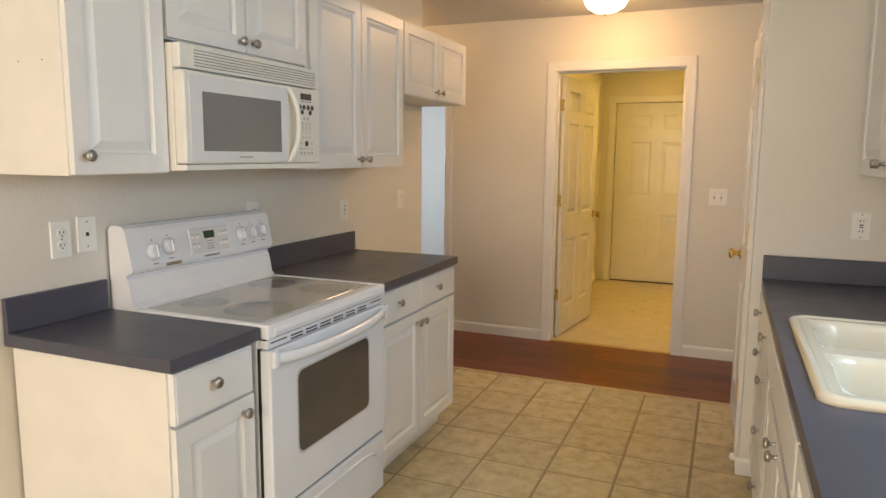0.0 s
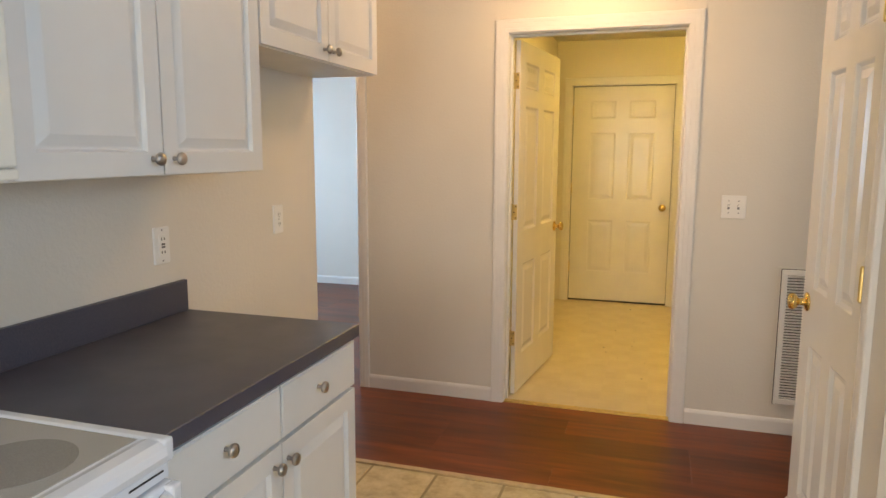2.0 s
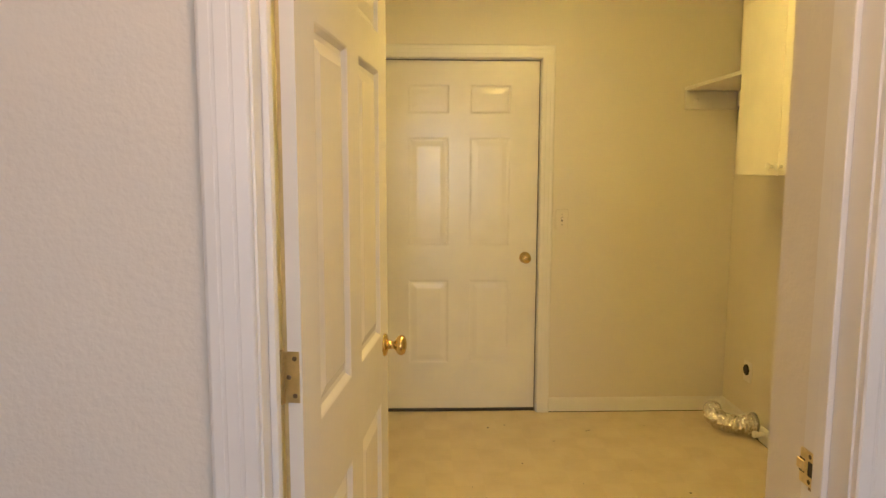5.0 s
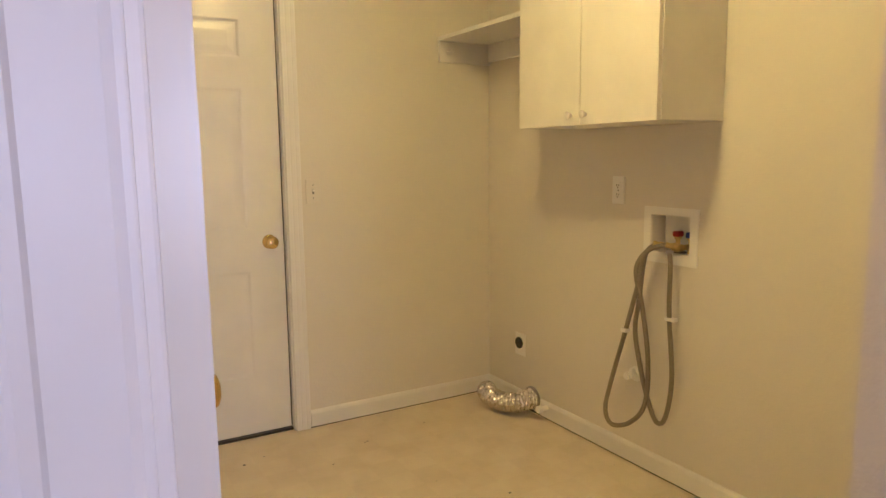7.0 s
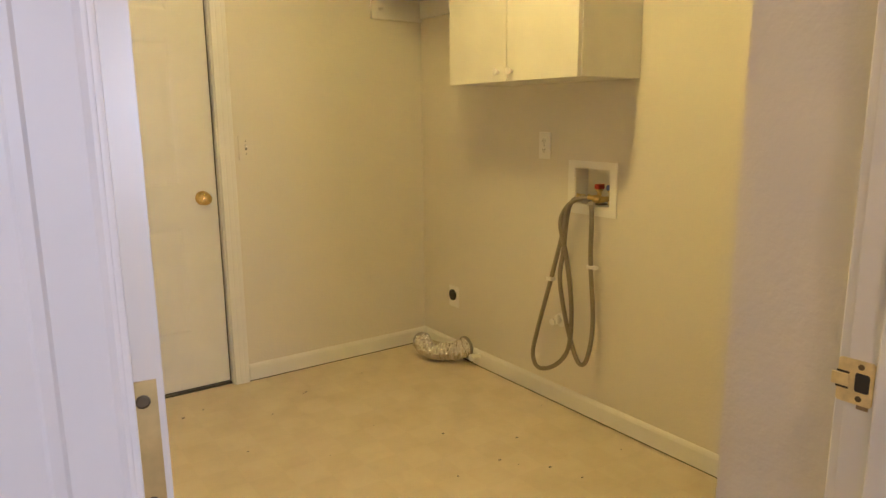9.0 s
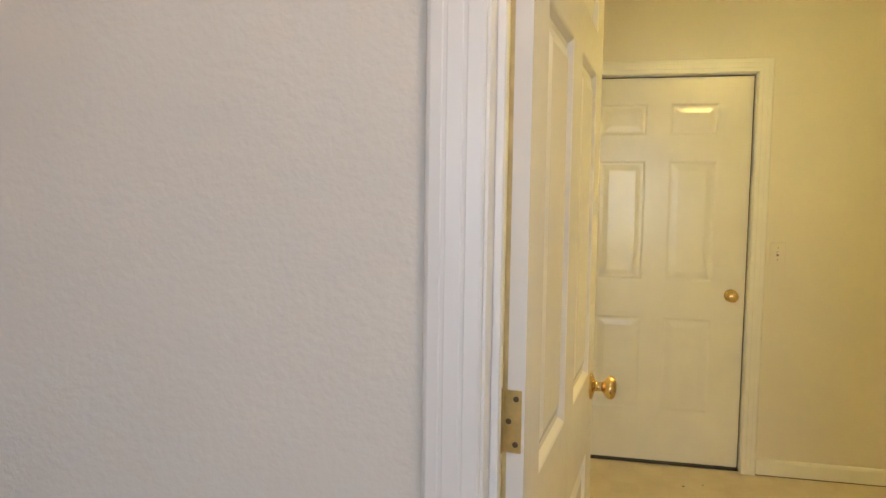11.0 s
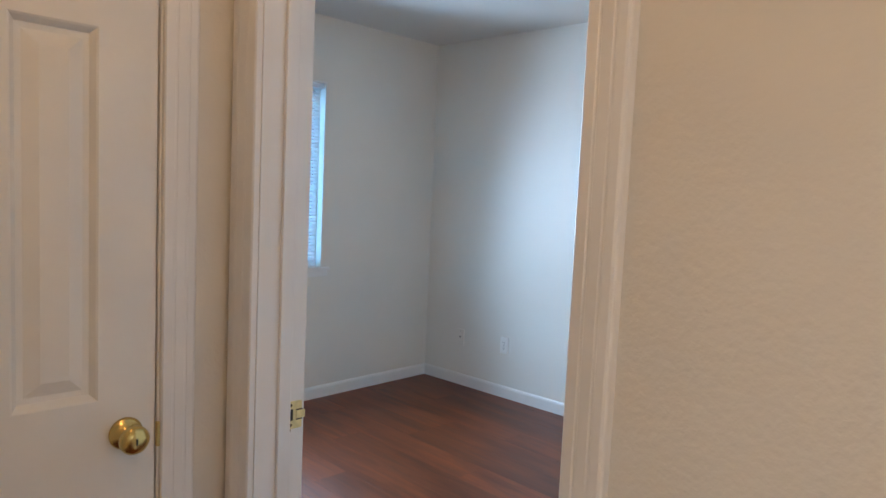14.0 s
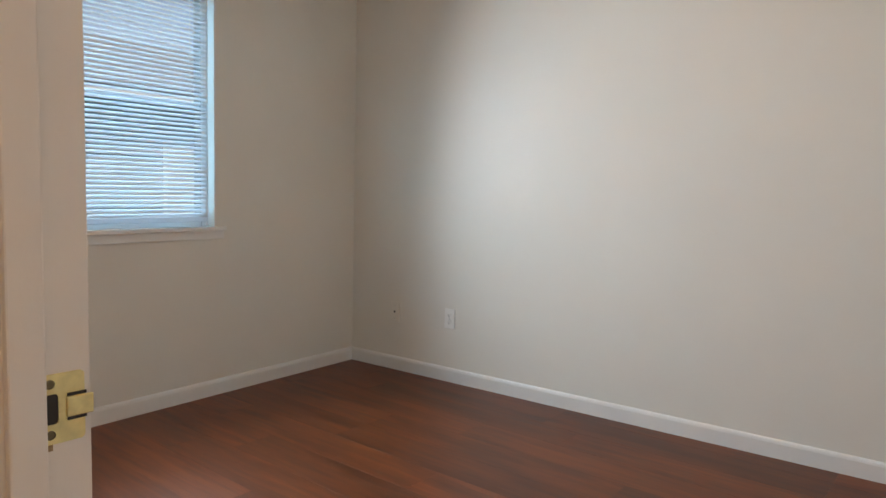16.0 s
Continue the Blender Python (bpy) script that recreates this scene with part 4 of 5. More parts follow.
def microwave():
    y0, y1, z0, z1, xf, split = 1.766, 2.507, 1.378, 1.764, -0.845, 1.684
    m = turned(xf, y0, 0, 90)
    w = y1 - y0
    ob = thing("microwave", (-1.0, 2.13, z0), "white over-the-range microwave with grey window", "microwave")
    part("body", one(0.0, w, 0.03, 0.355, z0, z1, 0.003), BISQUE, ob, m=m)
    part("grille_frame", one(0.0, w, 0.0, 0.03, split + 0.006, z1, 0.004), BISQUE, ob, m=m)
    for k in range(6):
        z = split + 0.016 + k * 0.0092
        part("grille_slot", one(0.06, w - 0.012, -0.0008, 0.002, z, z + 0.0024), GREYINK, ob, m=m)
        part("grille_slat", one(0.06, w - 0.012, -0.003, 0.0015, z + 0.0024, z + 0.0088, 0.001, 2), BISQUE, ob, m=m)
    dw = 0.535
    door = part("door", one(0.0, dw, -0.012, 0.03, z0 + 0.022, split, 0.007, 3), BISQUE, ob, "ivory-white microwave door", m=m)
    part("lower_rail", one(0.0, w, -0.010, 0.03, z0 + 0.001, z0 + 0.020, 0.004), BISQUE, ob, m=m)
    part("glass_border", one(0.022, 0.522, -0.0135, -0.010, z0 + 0.030, split - 0.012, 0.001, 1), MICROFRAME, door, "pale glass border of the door", m=m)
    part("window", one(0.076, 0.482, -0.0142, -0.012, 1.440, 1.624, 0.0006, 1), MICROGLASS, door, "grey screened window", m=m)
    part("nameplate", one(0.245, 0.315, -0.0142, -0.013, 1.419, 1.424), NICKEL, door, m=m)
    # flat bowed handle on the edge between door and controls
    line = [m @ Vector(q) for q in smooth_line([(0.530, -0.006, 1.404), (0.534, -0.022, 1.425), (0.545, -0.040, 1.48), (0.549, -0.044, 1.545), (0.545, -0.040, 1.61), (0.534, -0.022, 1.660), (0.530, -0.006, 1.678)], 8)]
    part("handle", tube(bmesh.new(), line, 0.0095, 12), BISQUE, door, "ivory curved handle", smooth=True)
    panel = part("control_panel", one(dw + 0.003, w, -0.010, 0.03, z0 + 0.022, split, 0.007, 3), BISQUE, ob, m=m)
    cx = (dw + w) / 2 + 0.010
    part("display", one(cx - 0.036, cx + 0.036, -0.0115, -0.009, 1.640, 1.664), DARKGLASS, panel, "dark clock display", m=m)
    part("print_bar", one(cx - 0.036, cx + 0.036, -0.0108, -0.0095, 1.632, 1.635), GREYINK, panel, m=m)
    for z, xs, r in ((1.612, (-0.041, -0.014, 0.014, 0.041), 0.0095), (1.593, (-0.027, 0.027), 0.0095), (1.474, (0.0,), 0.011)):
        for x in xs:
            part("button", revolve(bmesh.new(), [(r, 0), (r, 0.002), (r * 0.8, 0.003)], m @ pose(cx + x, -0.010, z) @ TO_FRONT, 16), BUTTON, panel)
    rows = ((1.572, 2, 0.007), (1.566, 2, 0.007), (1.553, 3, 0.004), (1.547, 3, 0.004), (1.538, 3, 0.004), (1.531, 3, 0.004), (1.523, 3, 0.004), (1.514, 3, 0.004), (1.498, 3, 0.005), (1.474, 2, 0.006), (1.454, 4, 0.006), (1.439, 4, 0.006), (1.434, 4, 0.006))
    for z, n, half in rows:
        for k in range(n):
            x = cx + (k - (n - 1) / 2) * (0.074 if z == 1.474 else 0.024)
            part("print_bar", one(x - half, x + half, -0.0106, -0.0095, z - 0.0013, z + 0.0013), GREYINK, panel, m=m)
    part("bottom_vent", one(0.05, w - 0.05, 0.05, 0.32, z0 - 0.002, z0 + 0.002), GREYINK, ob, m=m)


microwave()

# ---------------------------------------------------------------- plates on the walls


def wall_plate(kind, m, label, w=0.070, h=0.115):
    """Outlet, switch or jack plate on a wall that faces local -y; the origin is the plate's middle."""
    names = {"outlet": "outlet", "gfci": "outlet", "switch": "light_switch", "double": "light_switch", "jack": "phone_jack", "blank": "cable_plate"}
    ob = thing(names[kind], m.translation, label, names[kind].replace("_", " "))
    if kind == "double":
        w = 0.116
    bm = bmesh.new()
    r = rounded_ring(-w / 2, w / 2, -h / 2, h / 2, 0.004, 2)
    loft(bm, [[(x, 0, z) for x, z in r], [(x, -0.004, z) for x, z in r], [(x * 0.95, -0.006, z * 0.97) for x, z in r]], True)
    part("plate", bm, PLATE, ob, m=m)
    screws = [(0, 0)]
    if kind == "outlet":
        for z in (0.0195, -0.0195):
            bm = bmesh.new()
            revolve(bm, [(0.0165, 0), (0.0165, 0.0075), (0.015, 0.0085)], pose(0, 0, z) @ TO_FRONT, 20)
            face = part("receptacle", bm, PLATE, ob, m=m)
            for x, hh in ((-0.0062, 0.0045), (0.0062, 0.0036)):
                part("slot", one(x - 0.0012, x + 0.0012, -0.0092, -0.008, z + 0.002 - hh, z + 0.002 + hh), SLOT, face, m=m)
            part("slot", one(-0.0022, 0.0022, -0.0092, -0.008, z - 0.0105, z - 0.0065), SLOT, face, m=m)
    elif kind == "gfci":
        face = part("receptacle", one(-0.0165, 0.0165, -0.009, 0, -0.033, 0.033, 0.001, 1), PLATE, ob, m=m)
        for z in (0.021, -0.021):
            for x in (-0.0062, 0.0062):
                part("slot", one(x - 0.0014, x + 0.0014, -0.0098, -0.0085, z - 0.004, z + 0.004), SLOT, face, m=m)
        part("test_button", one(-0.007, 0.007, -0.0105, -0.0085, 0.002, 0.007), BLACK, face, m=m)
        part("reset_button", one(-0.007, 0.007, -0.0105, -0.0085, -0.007, -0.002), BLACK, face, m=m)
        screws = [(0, 0.048), (0, -0.048)]
    elif kind in ("switch", "double"):
        screws = []
        for x in (0,) if kind == "switch" else (-0.023, 0.023):
            part("toggle_slot", one(x - 0.005, x + 0.005, -0.0066, -0.005, -0.012, 0.012), GREYINK, ob, m=m)
            part("toggle", one(x - 0.004, x + 0.004, -0.016, -0.005, 0.0, 0.010, 0.001, 1), PLATE, ob, m=m @ pose(0, 0, 0, 0, 0, 0))
            screws += [(x, 0.030), (x, -0.030)]
    elif kind == "jack":
        part("socket", one(-0.006, 0.006, -0.0068, -0.005, -0.006, 0.006), SLOT, ob, m=m)
        screws = [(0, 0.040), (0, -0.040)]
    else:
        part("socket", revolve(bmesh.new(), [(0.004, 0), (0.004, 0.012), (0.002, 0.013)], m @ TO_FRONT, 10), HINGE_BRASS, ob)
        screws = [(0, 0.040), (0, -0.040)]
    for x, z in screws:
        part("screw", revolve(bmesh.new(), [(0.003, 0), (0.003, 0.001), (0.002, 0.0014)], m @ pose(x, -0.0058, z) @ TO_FRONT, 8), GREYINK, ob)
    return ob


def west(y, z):
    return turned(X_KL, y, z, 90)


wall_plate("outlet", west(1.612, 1.165), "white duplex outlet beside the range")
wall_plate("jack", west(1.705, 1.172), "white phone jack plate beside an outlet")
wall_plate("outlet", west(2.541, 1.170), "white duplex outlet half behind the range")
wall_plate("gfci", west(3.300, 1.139), "white GFCI outlet above the slate worktop")
wall_plate("outlet", west(3.989, 1.157), "white duplex outlet in the refrigerator space")
wall_plate("gfci", turned(1.212, 3.38, 1.159, 0), "white GFCI outlet on the pantry wall")
wall_plate("double", turned(0.636, Y_HALL, 1.160, 0), "white double light switch beside the laundry doorway")
wall_plate("switch", turned(0.522, LAU[3], 1.143, 0), "white single light switch beside the back door")
wall_plate("outlet", turned(LAU[1], 7.160, 1.150, -90), "white duplex outlet under the laundry cabinet")
askew(wall_plate("outlet", turned(-3.968, BED[3], 0.366, 0), "white duplex outlet low on the bedroom wall"))
bj = askew(wall_plate("jack", turned(-4.380, BED[3], 0.355, 0), "wall-coloured phone jack plate in the bedroom"))
bj.children[0].data.materials[0] = BED_WALL
ls = bpy.data.objects["light_switch.001"]
ls.children[0].data.materials[0] = WALL

# ---------------------------------------------------------------- hall


def ceiling_lamp(x, y, top, glass, label):
    ob = thing("ceiling_light", (x, y, top), label, "ceiling light", "ceiling lights")
    part("canopy", revolve(bmesh.new(), [(0.150, 0), (0.150, -0.006), (0.138, -0.022), (0.132, -0.026)], pose(x, y, top), 40), BISQUE, ob, "white metal canopy", smooth=True)
    prof = [(0.134 * math.cos(a), -0.026 - 0.085 * math.sin(a)) for a in (i * math.pi / 2 / 9 for i in range(9))] + [(0.006, -0.111)]
    part("shade", revolve(bmesh.new(), prof, pose(x, y, top), 40), glass, ob, "lit frosted glass bowl", smooth=True)
    part("finial", revolve(bmesh.new(), [(0.006, -0.108), (0.013, -0.112), (0.013, -0.116), (0.006, -0.120), (0.008, -0.127), (0.004, -0.132)], pose(x, y, top), 14), NICKEL, ob, smooth=True)


ceiling_lamp(-0.09, 4.68, H, DOME, "lit frosted glass bowl lamp on the hall ceiling")
# unseen lamp, assumed from the brighter wall and door by the closet
ceiling_lamp(-1.64, 4.80, H, DOME_DIM, "unseen lit frosted glass bowl lamp added near the closet door")
ceiling_lamp(0.40, 6.62, LAU[4], DOME_LAUNDRY, "lit frosted glass bowl lamp on the laundry ceiling")
ceiling_lamp(-2.52, 6.48, BED[4], DOME_BED, "lit frosted glass bowl lamp on the bedroom ceiling")


def return_grille():
    x0, x1, z0, z1 = 0.880, 1.245, 0.160, 0.855
    m = turned(0, Y_HALL, 0, 0)
    ob = thing("return_air_grille", (1.06, Y_HALL, z0), "white louvred return air grille low on the wall", "vent grille")
    # near-black sheet stands for the unlit duct behind the louvres
    part("backing", one(x0 + 0.02, x1 - 0.02, -0.0035, -0.0026, z0 + 0.02, z1 - 0.02), SLOT, ob, m=m)
    bm = bmesh.new()
    for a, b, c, d in ((x0, x1, z0, z0 + 0.028), (x0, x1, z1 - 0.028, z1), (x0, x0 + 0.026, z0 + 0.028, z1 - 0.028), (x1 - 0.026, x1, z0 + 0.028, z1 - 0.028)):
        box(bm, a, b, -0.014, 0, c, d, 0.002, 1)
    part("frame", bm, PLATE, ob, m=m)
    # shadow line as a dark strip, painted surround that the grille is screwed over
    part("joint", one(x0 - 0.004, x1 + 0.004, -0.0025, 0, z0 - 0.004, z1 + 0.004), SLOT, ob, "dark strip painted as the shadow line round the grille", m=m)
    bm = bmesh.new()
    for a, b, c, d in ((x0 - 0.020, x1 + 0.020, z1 + 0.004, z1 + 0.012), (x0 - 0.020, x1 + 0.020, z0 - 0.014, z0 - 0.004), (x0 - 0.020, x0 - 0.004, z0 - 0.004, z1 + 0.004), (x1 + 0.004, x1 + 0.020, z0 - 0.004, z1 + 0.004)):
        box(bm, a, b, -0.006, 0, c, d)
    part("surround", bm, WALL, ob, "wall-coloured surround", m=m)
    cols = 3
    cw = (x1 - x0 - 0.052) / cols
    for k in range(1, cols):
        part("bar", one(x0 + 0.026 + k * cw - 0.005, x0 + 0.026 + k * cw + 0.005, -0.012, -0.001, z0 + 0.028, z1 - 0.028), PLATE, ob, m=m)
    n = 44
    step = (z1 - z0 - 0.056) / n
    slat = one(-(x1 - x0 - 0.052) / 2, (x1 - x0 - 0.052) / 2, -0.0010, 0.0010, -0.0052, 0.0052)
    slat.transform(pose(0, 0, 0, 24, 0, 0))
    first = part("slat", slat, PLATE, ob, m=turned((x0 + x1) / 2, Y_HALL - 0.007, z0 + 0.028 + step / 2, 0))
    for k in range(1, n):
        c = first.copy()
        scene.collection.objects.link(c)
        c.location = first.location + Vector((0, 0, k * step))


return_grille()


def thermostat():
    ob = thing("thermostat", (1.165, Y_HALL, 1.53), "small ivory thermostat on the hall wall", "thermostat")
    part("body", one(1.120, 1.210, Y_HALL - 0.028, Y_HALL, 1.475, 1.585, 0.006), BISQUE, ob)
    part("display", one(1.138, 1.192, Y_HALL - 0.0295, Y_HALL - 0.027, 1.535, 1.568), GREYINK, ob)


thermostat()


def ceiling_vent(x0, x1, y0, y1, top, label):
    ob = thing("ceiling_vent", ((x0 + x1) / 2, (y0 + y1) / 2, top), label, "ceiling vent", "ceiling vents")
    # dark sheet on the ceiling in place of the shaded duct opening
    part("backing", one(x0 + 0.02, x1 - 0.02, y0 + 0.02, y1 - 0.02, top - 0.002, top), SLOT, ob)
    bm = bmesh.new()
    for a, b, c, d in ((x0, x1, y0, y0 + 0.025), (x0, x1, y1 - 0.025, y1), (x0, x0 + 0.025, y0 + 0.025, y1 - 0.025), (x1 - 0.025, x1, y0 + 0.025, y1 - 0.025)):
        box(bm, a, b, c, d, top - 0.010, top, 0.002, 1)
    part("frame", bm, PLATE, ob)
    n = 6
    for k in range(n):
        y = y0 + 0.025 + (k + 0.5) * (y1 - y0 - 0.05) / n
        part("slat", one(x0 + 0.025, x1 - 0.025, -0.001, 0.001, -0.009, 0.009), PLATE, ob, m=pose(0, y, top - 0.008, 40 if k < n / 2 else -40, 0, 0))
    return ob


ceiling_vent(0.30, 0.60, 7.33, 7.59, LAU[4], "white ceiling register in the laundry")
askew(ceiling_vent(-4.43, -4.02, 6.58, 6.82, BED[4], "white ceiling register in the bedroom"))

# ---------------------------------------------------------------- laundry


def laundry_cabinet():
    m = turned(1.204, 7.413, 0, -90)
    w = 0.748
    ob = thing("laundry_cabinet", (1.35, 7.04, 1.408), "plain white two-door cabinet on the laundry wall", "cabinet")
    part("body", one(0, w, 0, 0.306, 1.410, 2.17, 0.001, 1), CAB_SIDE, ob, m=m)
    for x0, x1, k in ((0.0, 0.371, 0.325), (0.375, w - 0.002, 0.405)):
        d = part("door", one(x0, x1, -0.019, -0.001, 1.408, 2.168, 0.002), CAB_SIDE, ob, m=m)
        part("knob", revolve(bmesh.new(), [(0.007, 0), (0.006, 0.010), (0.013, 0.015), (0.015, 0.021), (0.010, 0.026)], m @ pose(k, -0.019, 1.446) @ TO_FRONT, 16), PLATE, d, "small white knob", smooth=True)


laundry_cabinet()


def laundry_shelf():
    ob = thing("wall_shelf", (1.35, 7.77, 1.868), "white painted shelf between cabinet and corner", "shelf")
    part("board", one(1.200, 1.510, 7.415, 8.128, 1.870, 1.890, 0.002), TRIM, ob)
    part("cleat", one(1.205, 1.510, 8.110, 8.129, 1.765, 1.869, 0.002), TRIM, ob)
    part("cleat", one(1.493, 1.511, 7.415, 8.110, 1.780, 1.869, 0.002), TRIM, ob)
    part("hook", revolve(bmesh.new(), [(0.012, 0), (0.012, 0.006), (0.006, 0.010), (0.006, 0.024), (0.011, 0.030), (0.006, 0.034)], pose(1.255, 8.110, 1.815) @ TO_FRONT, 12), TRIM, ob)


laundry_shelf()


def washer_box():
    x = LAU[1]
    ob = thing("washer_outlet_box", (x, 6.88, 0.98), "white recessed washer outlet box with red and blue valves", "outlet box")
    bm = bmesh.new()
    y0, y1, z0, z1 = 6.786, 6.977, 0.915, 1.065
    for a, b, c, d in ((6.750, 7.012, z1, 1.094), (6.750, 7.012, 0.876, z0), (6.750, y0, z0, z1), (y1, 7.012, z0, z1)):
        box(bm, x - 0.006, x, a, b, c, d)
    part("frame", bm, PLATE, ob)
    bm = bmesh.new()
    for a, b, c, d, e, f in ((x + 0.074, x + 0.078, y0, y1, z0, z1), (x, x + 0.074, y0, y0 + 0.003, z0, z1), (x, x + 0.074, y1 - 0.003, y1, z0, z1), (x, x + 0.074, y0 + 0.003, y1 - 0.003, z0, z0 + 0.003), (x, x + 0.074, y0 + 0.003, y1 - 0.003, z1 - 0.003, z1)):
        box(bm, a, b, c, d, e, f)
    part("tray", bm, CAB_SIDE, ob)
    for y, mat in ((6.888, RED), (6.826, BLUE)):
        v = part("valve", revolve(bmesh.new(), [(0.013, 0), (0.013, 0.02), (0.009, 0.022), (0.009, 0.05), (0.014, 0.052), (0.014, 0.062)], pose(x + 0.05, y, 0.918), 14), HINGE_BRASS, ob, "brass valve")
        part("spout", revolve(bmesh.new(), [(0.011, 0), (0.011, 0.045), (0.014, 0.046), (0.014, 0.07)], pose(x + 0.045, y, 0.945, 0, -90, 0), 14), HINGE_BRASS, v)
        part("valve_handle", one(x + 0.032, x + 0.068, y - 0.014, y + 0.014, 0.978, 1.000, 0.005), mat, v, "coloured valve lever")
    part("drain", revolve(bmesh.new(), [(0.026, 0), (0.026, 0.003), (0.012, 0.003)], pose(x + 0.04, 6.866, 0.9185), 18), SLOT, ob)


washer_box()


def hose(points, label):
    ob = thing("washer_hose", points[0], label, "hose", "washer hoses")
    line = smooth_line([(x, y - 0.012 * min(1, i / 3, (len(points) - 1 - i) / 3), z) for i, (x, y, z) in enumerate(points)], 12)
    part("tube", tube(bmesh.new(), line, 0.0095, 10), BRAID, ob, smooth=True)
    for q, r in ((line[0], line[3]), (line[-1], line[-4])):
        z = (r - q).to_track_quat("Z", "Y").to_matrix().to_4x4()
        part("coupling", revolve(bmesh.new(), [(0.014, 0), (0.014, 0.022), (0.011, 0.024), (0.011, 0.045)], Matrix.Translation(q) @ z, 14), HINGE_BRASS if r is line[3] else NICKEL, ob)
    return ob, line


XH = 1.452
h1, l1 = hose([(1.488, 6.888, 0.945), (1.462, 6.915, 0.950), (XH, 6.960, 0.900), (XH, 6.988, 0.72), (XH - 0.01, 6.995, 0.60), (XH - 0.02, 6.95, 0.45), (XH - 0.02, 6.90, 0.32), (XH - 0.02, 6.858, 0.262), (XH - 0.02, 6.818, 0.30), (XH, 6.812, 0.45), (XH, 6.835, 0.70), (1.455, 6.835, 0.88), (1.462, 6.845, 0.93), (1.485, 6.862, 0.940)], "braided steel washer hose hanging in a loop")
h2, l2 = hose([(1.488, 6.828, 0.945), (1.455, 6.862, 0.955), (XH - 0.03, 6.930, 0.92), (XH - 0.03, 6.965, 0.80), (XH - 0.03, 7.035, 0.57), (XH - 0.02, 7.120, 0.33), (XH - 0.02, 7.142, 0.22), (XH - 0.02, 7.10, 0.172), (XH - 0.02, 7.00, 0.215), (XH - 0.03, 6.915, 0.32), (XH - 0.03, 6.905, 0.50), (XH - 0.03, 6.94, 0.70), (XH - 0.03, 6.975, 0.85), (1.45, 6.93, 0.935), (1.49, 6.885, 0.935)], "second braided steel washer hose in a long loop")
part("tag", one(XH - 0.014, XH + 0.012, 6.788, 6.833, 0.672, 0.684, 0.001), PLATE, h1, "white paper tag")
part("tag", one(XH - 0.046, XH - 0.018, 7.000, 7.028, 0.590, 0.606, 0.001), PLATE, h2, "white paper tag")


def dryer_outlet():
    ob = thing("dryer_outlet", (LAU[1], 7.838, 0.325), "round black dryer outlet on a pale plate", "outlet")
    part("plate", one(LAU[1] - 0.005, LAU[1], 7.795, 7.880, 0.270, 0.385, 0.002), PLATE, ob)
    part("socket", revolve(bmesh.new(), [(0.030, 0), (0.030, 0.006), (0.026, 0.008)], pose(LAU[1] - 0.004, 7.845, 0.335, 0, -90, 0), 24), BLACK, ob)


dryer_outlet()


def gas_stub():
    ob = thing("capped_pipe", (LAU[1], 7.038, 0.39), "white painted capped pipe stub on the laundry wall", "pipe stub")
    part("flange", revolve(bmesh.new(), [(0.032, 0), (0.032, 0.003), (0.014, 0.006)], pose(LAU[1], 7.038, 0.392, 0, -90, 0), 20), PLATE, ob)
    part("pipe", revolve(bmesh.new(), [(0.011, 0), (0.011, 0.035), (0.015, 0.036), (0.015, 0.058)], pose(LAU[1], 7.038, 0.392, 0, -90, 0), 14), PLATE, ob)
    part("lever", one(LAU[1] - 0.05, LAU[1] - 0.03, 7.013, 7.031, 0.385, 0.425, 0.003), PLATE, ob)
    ob = thing("water_stub", (LAU[1], 7.605, 0.05), "small white pipe stub beside the foil duct", "pipe stub")
    part("pipe", revolve(bmesh.new(), [(0.012, 0), (0.012, 0.05), (0.018, 0.051), (0.018, 0.07)], pose(LAU[1], 7.605, 0.062, 0, -90, 0), 14), PLATE, ob)


gas_stub()


def foil_duct():
    ob = thing("foil_duct", (1.40, 7.82, 0), "crumpled silver foil dryer duct lying at the baseboard", "duct")
    rr = random.Random(4)
    line = smooth_line([(1.535, 7.735, 0.072), (1.48, 7.732, 0.068), (1.420, 7.742, 0.062), (1.375, 7.785, 0.058), (1.355, 7.850, 0.058), (1.362, 7.915, 0.064), (1.378, 7.955, 0.070)], 9)
    bm = tube(bmesh.new(), line, 0.046, 22, 0.0055, 2)
    for v in bm.verts:
        v.co += Vector((rr.uniform(-1, 1), rr.uniform(-1, 1), rr.uniform(-1, 1))) * 0.0042
        v.co.z = max(0.003, v.co.z)
    part("sleeve", bm, FOIL, ob, smooth=False)
    part("collar", revolve(bmesh.new(), [(0.050, 0), (0.052, 0.004), (0.052, 0.016), (0.048, 0.018)], Matrix.Translation((1.372, 7.945, 0.069)) @ Vector((0.10, 0.25, 0.03)).to_track_quat("Z", "Y").to_matrix().to_4x4(), 24), NICKEL, ob)
    part("opening", revolve(bmesh.new(), [(0.045, 0), (0.045, 0.003)], Matrix.Translation((1.379, 7.962, 0.071)) @ Vector((0.10, 0.25, 0.03)).to_track_quat("Z", "Y").to_matrix().to_4x4(), 24), SLOT, ob)
    part("wall_collar", revolve(bmesh.new(), [(0.060, 0), (0.060, 0.01), (0.052, 0.012)], pose(LAU[1], 7.735, 0.070, 0, -90, 0), 24), NICKEL, ob)


foil_duct()

# a few bits of lint and grit left on the vinyl
rr = random.Random(9)
bm = bmesh.new()
for k in range(46):
    x, y, s = rr.uniform(-0.2, 1.45), rr.uniform(5.8, 8.0), rr.uniform(0.002, 0.006)
    box(bm, x - s, x + s, y - s * 0.6, y + s * 0.6, 0.001, 0.001 + s * 0.5)
tagged(part("floor_grit", bm, GREYINK), "dark specks of grit on the vinyl floor", "dirt", kind="stuff")

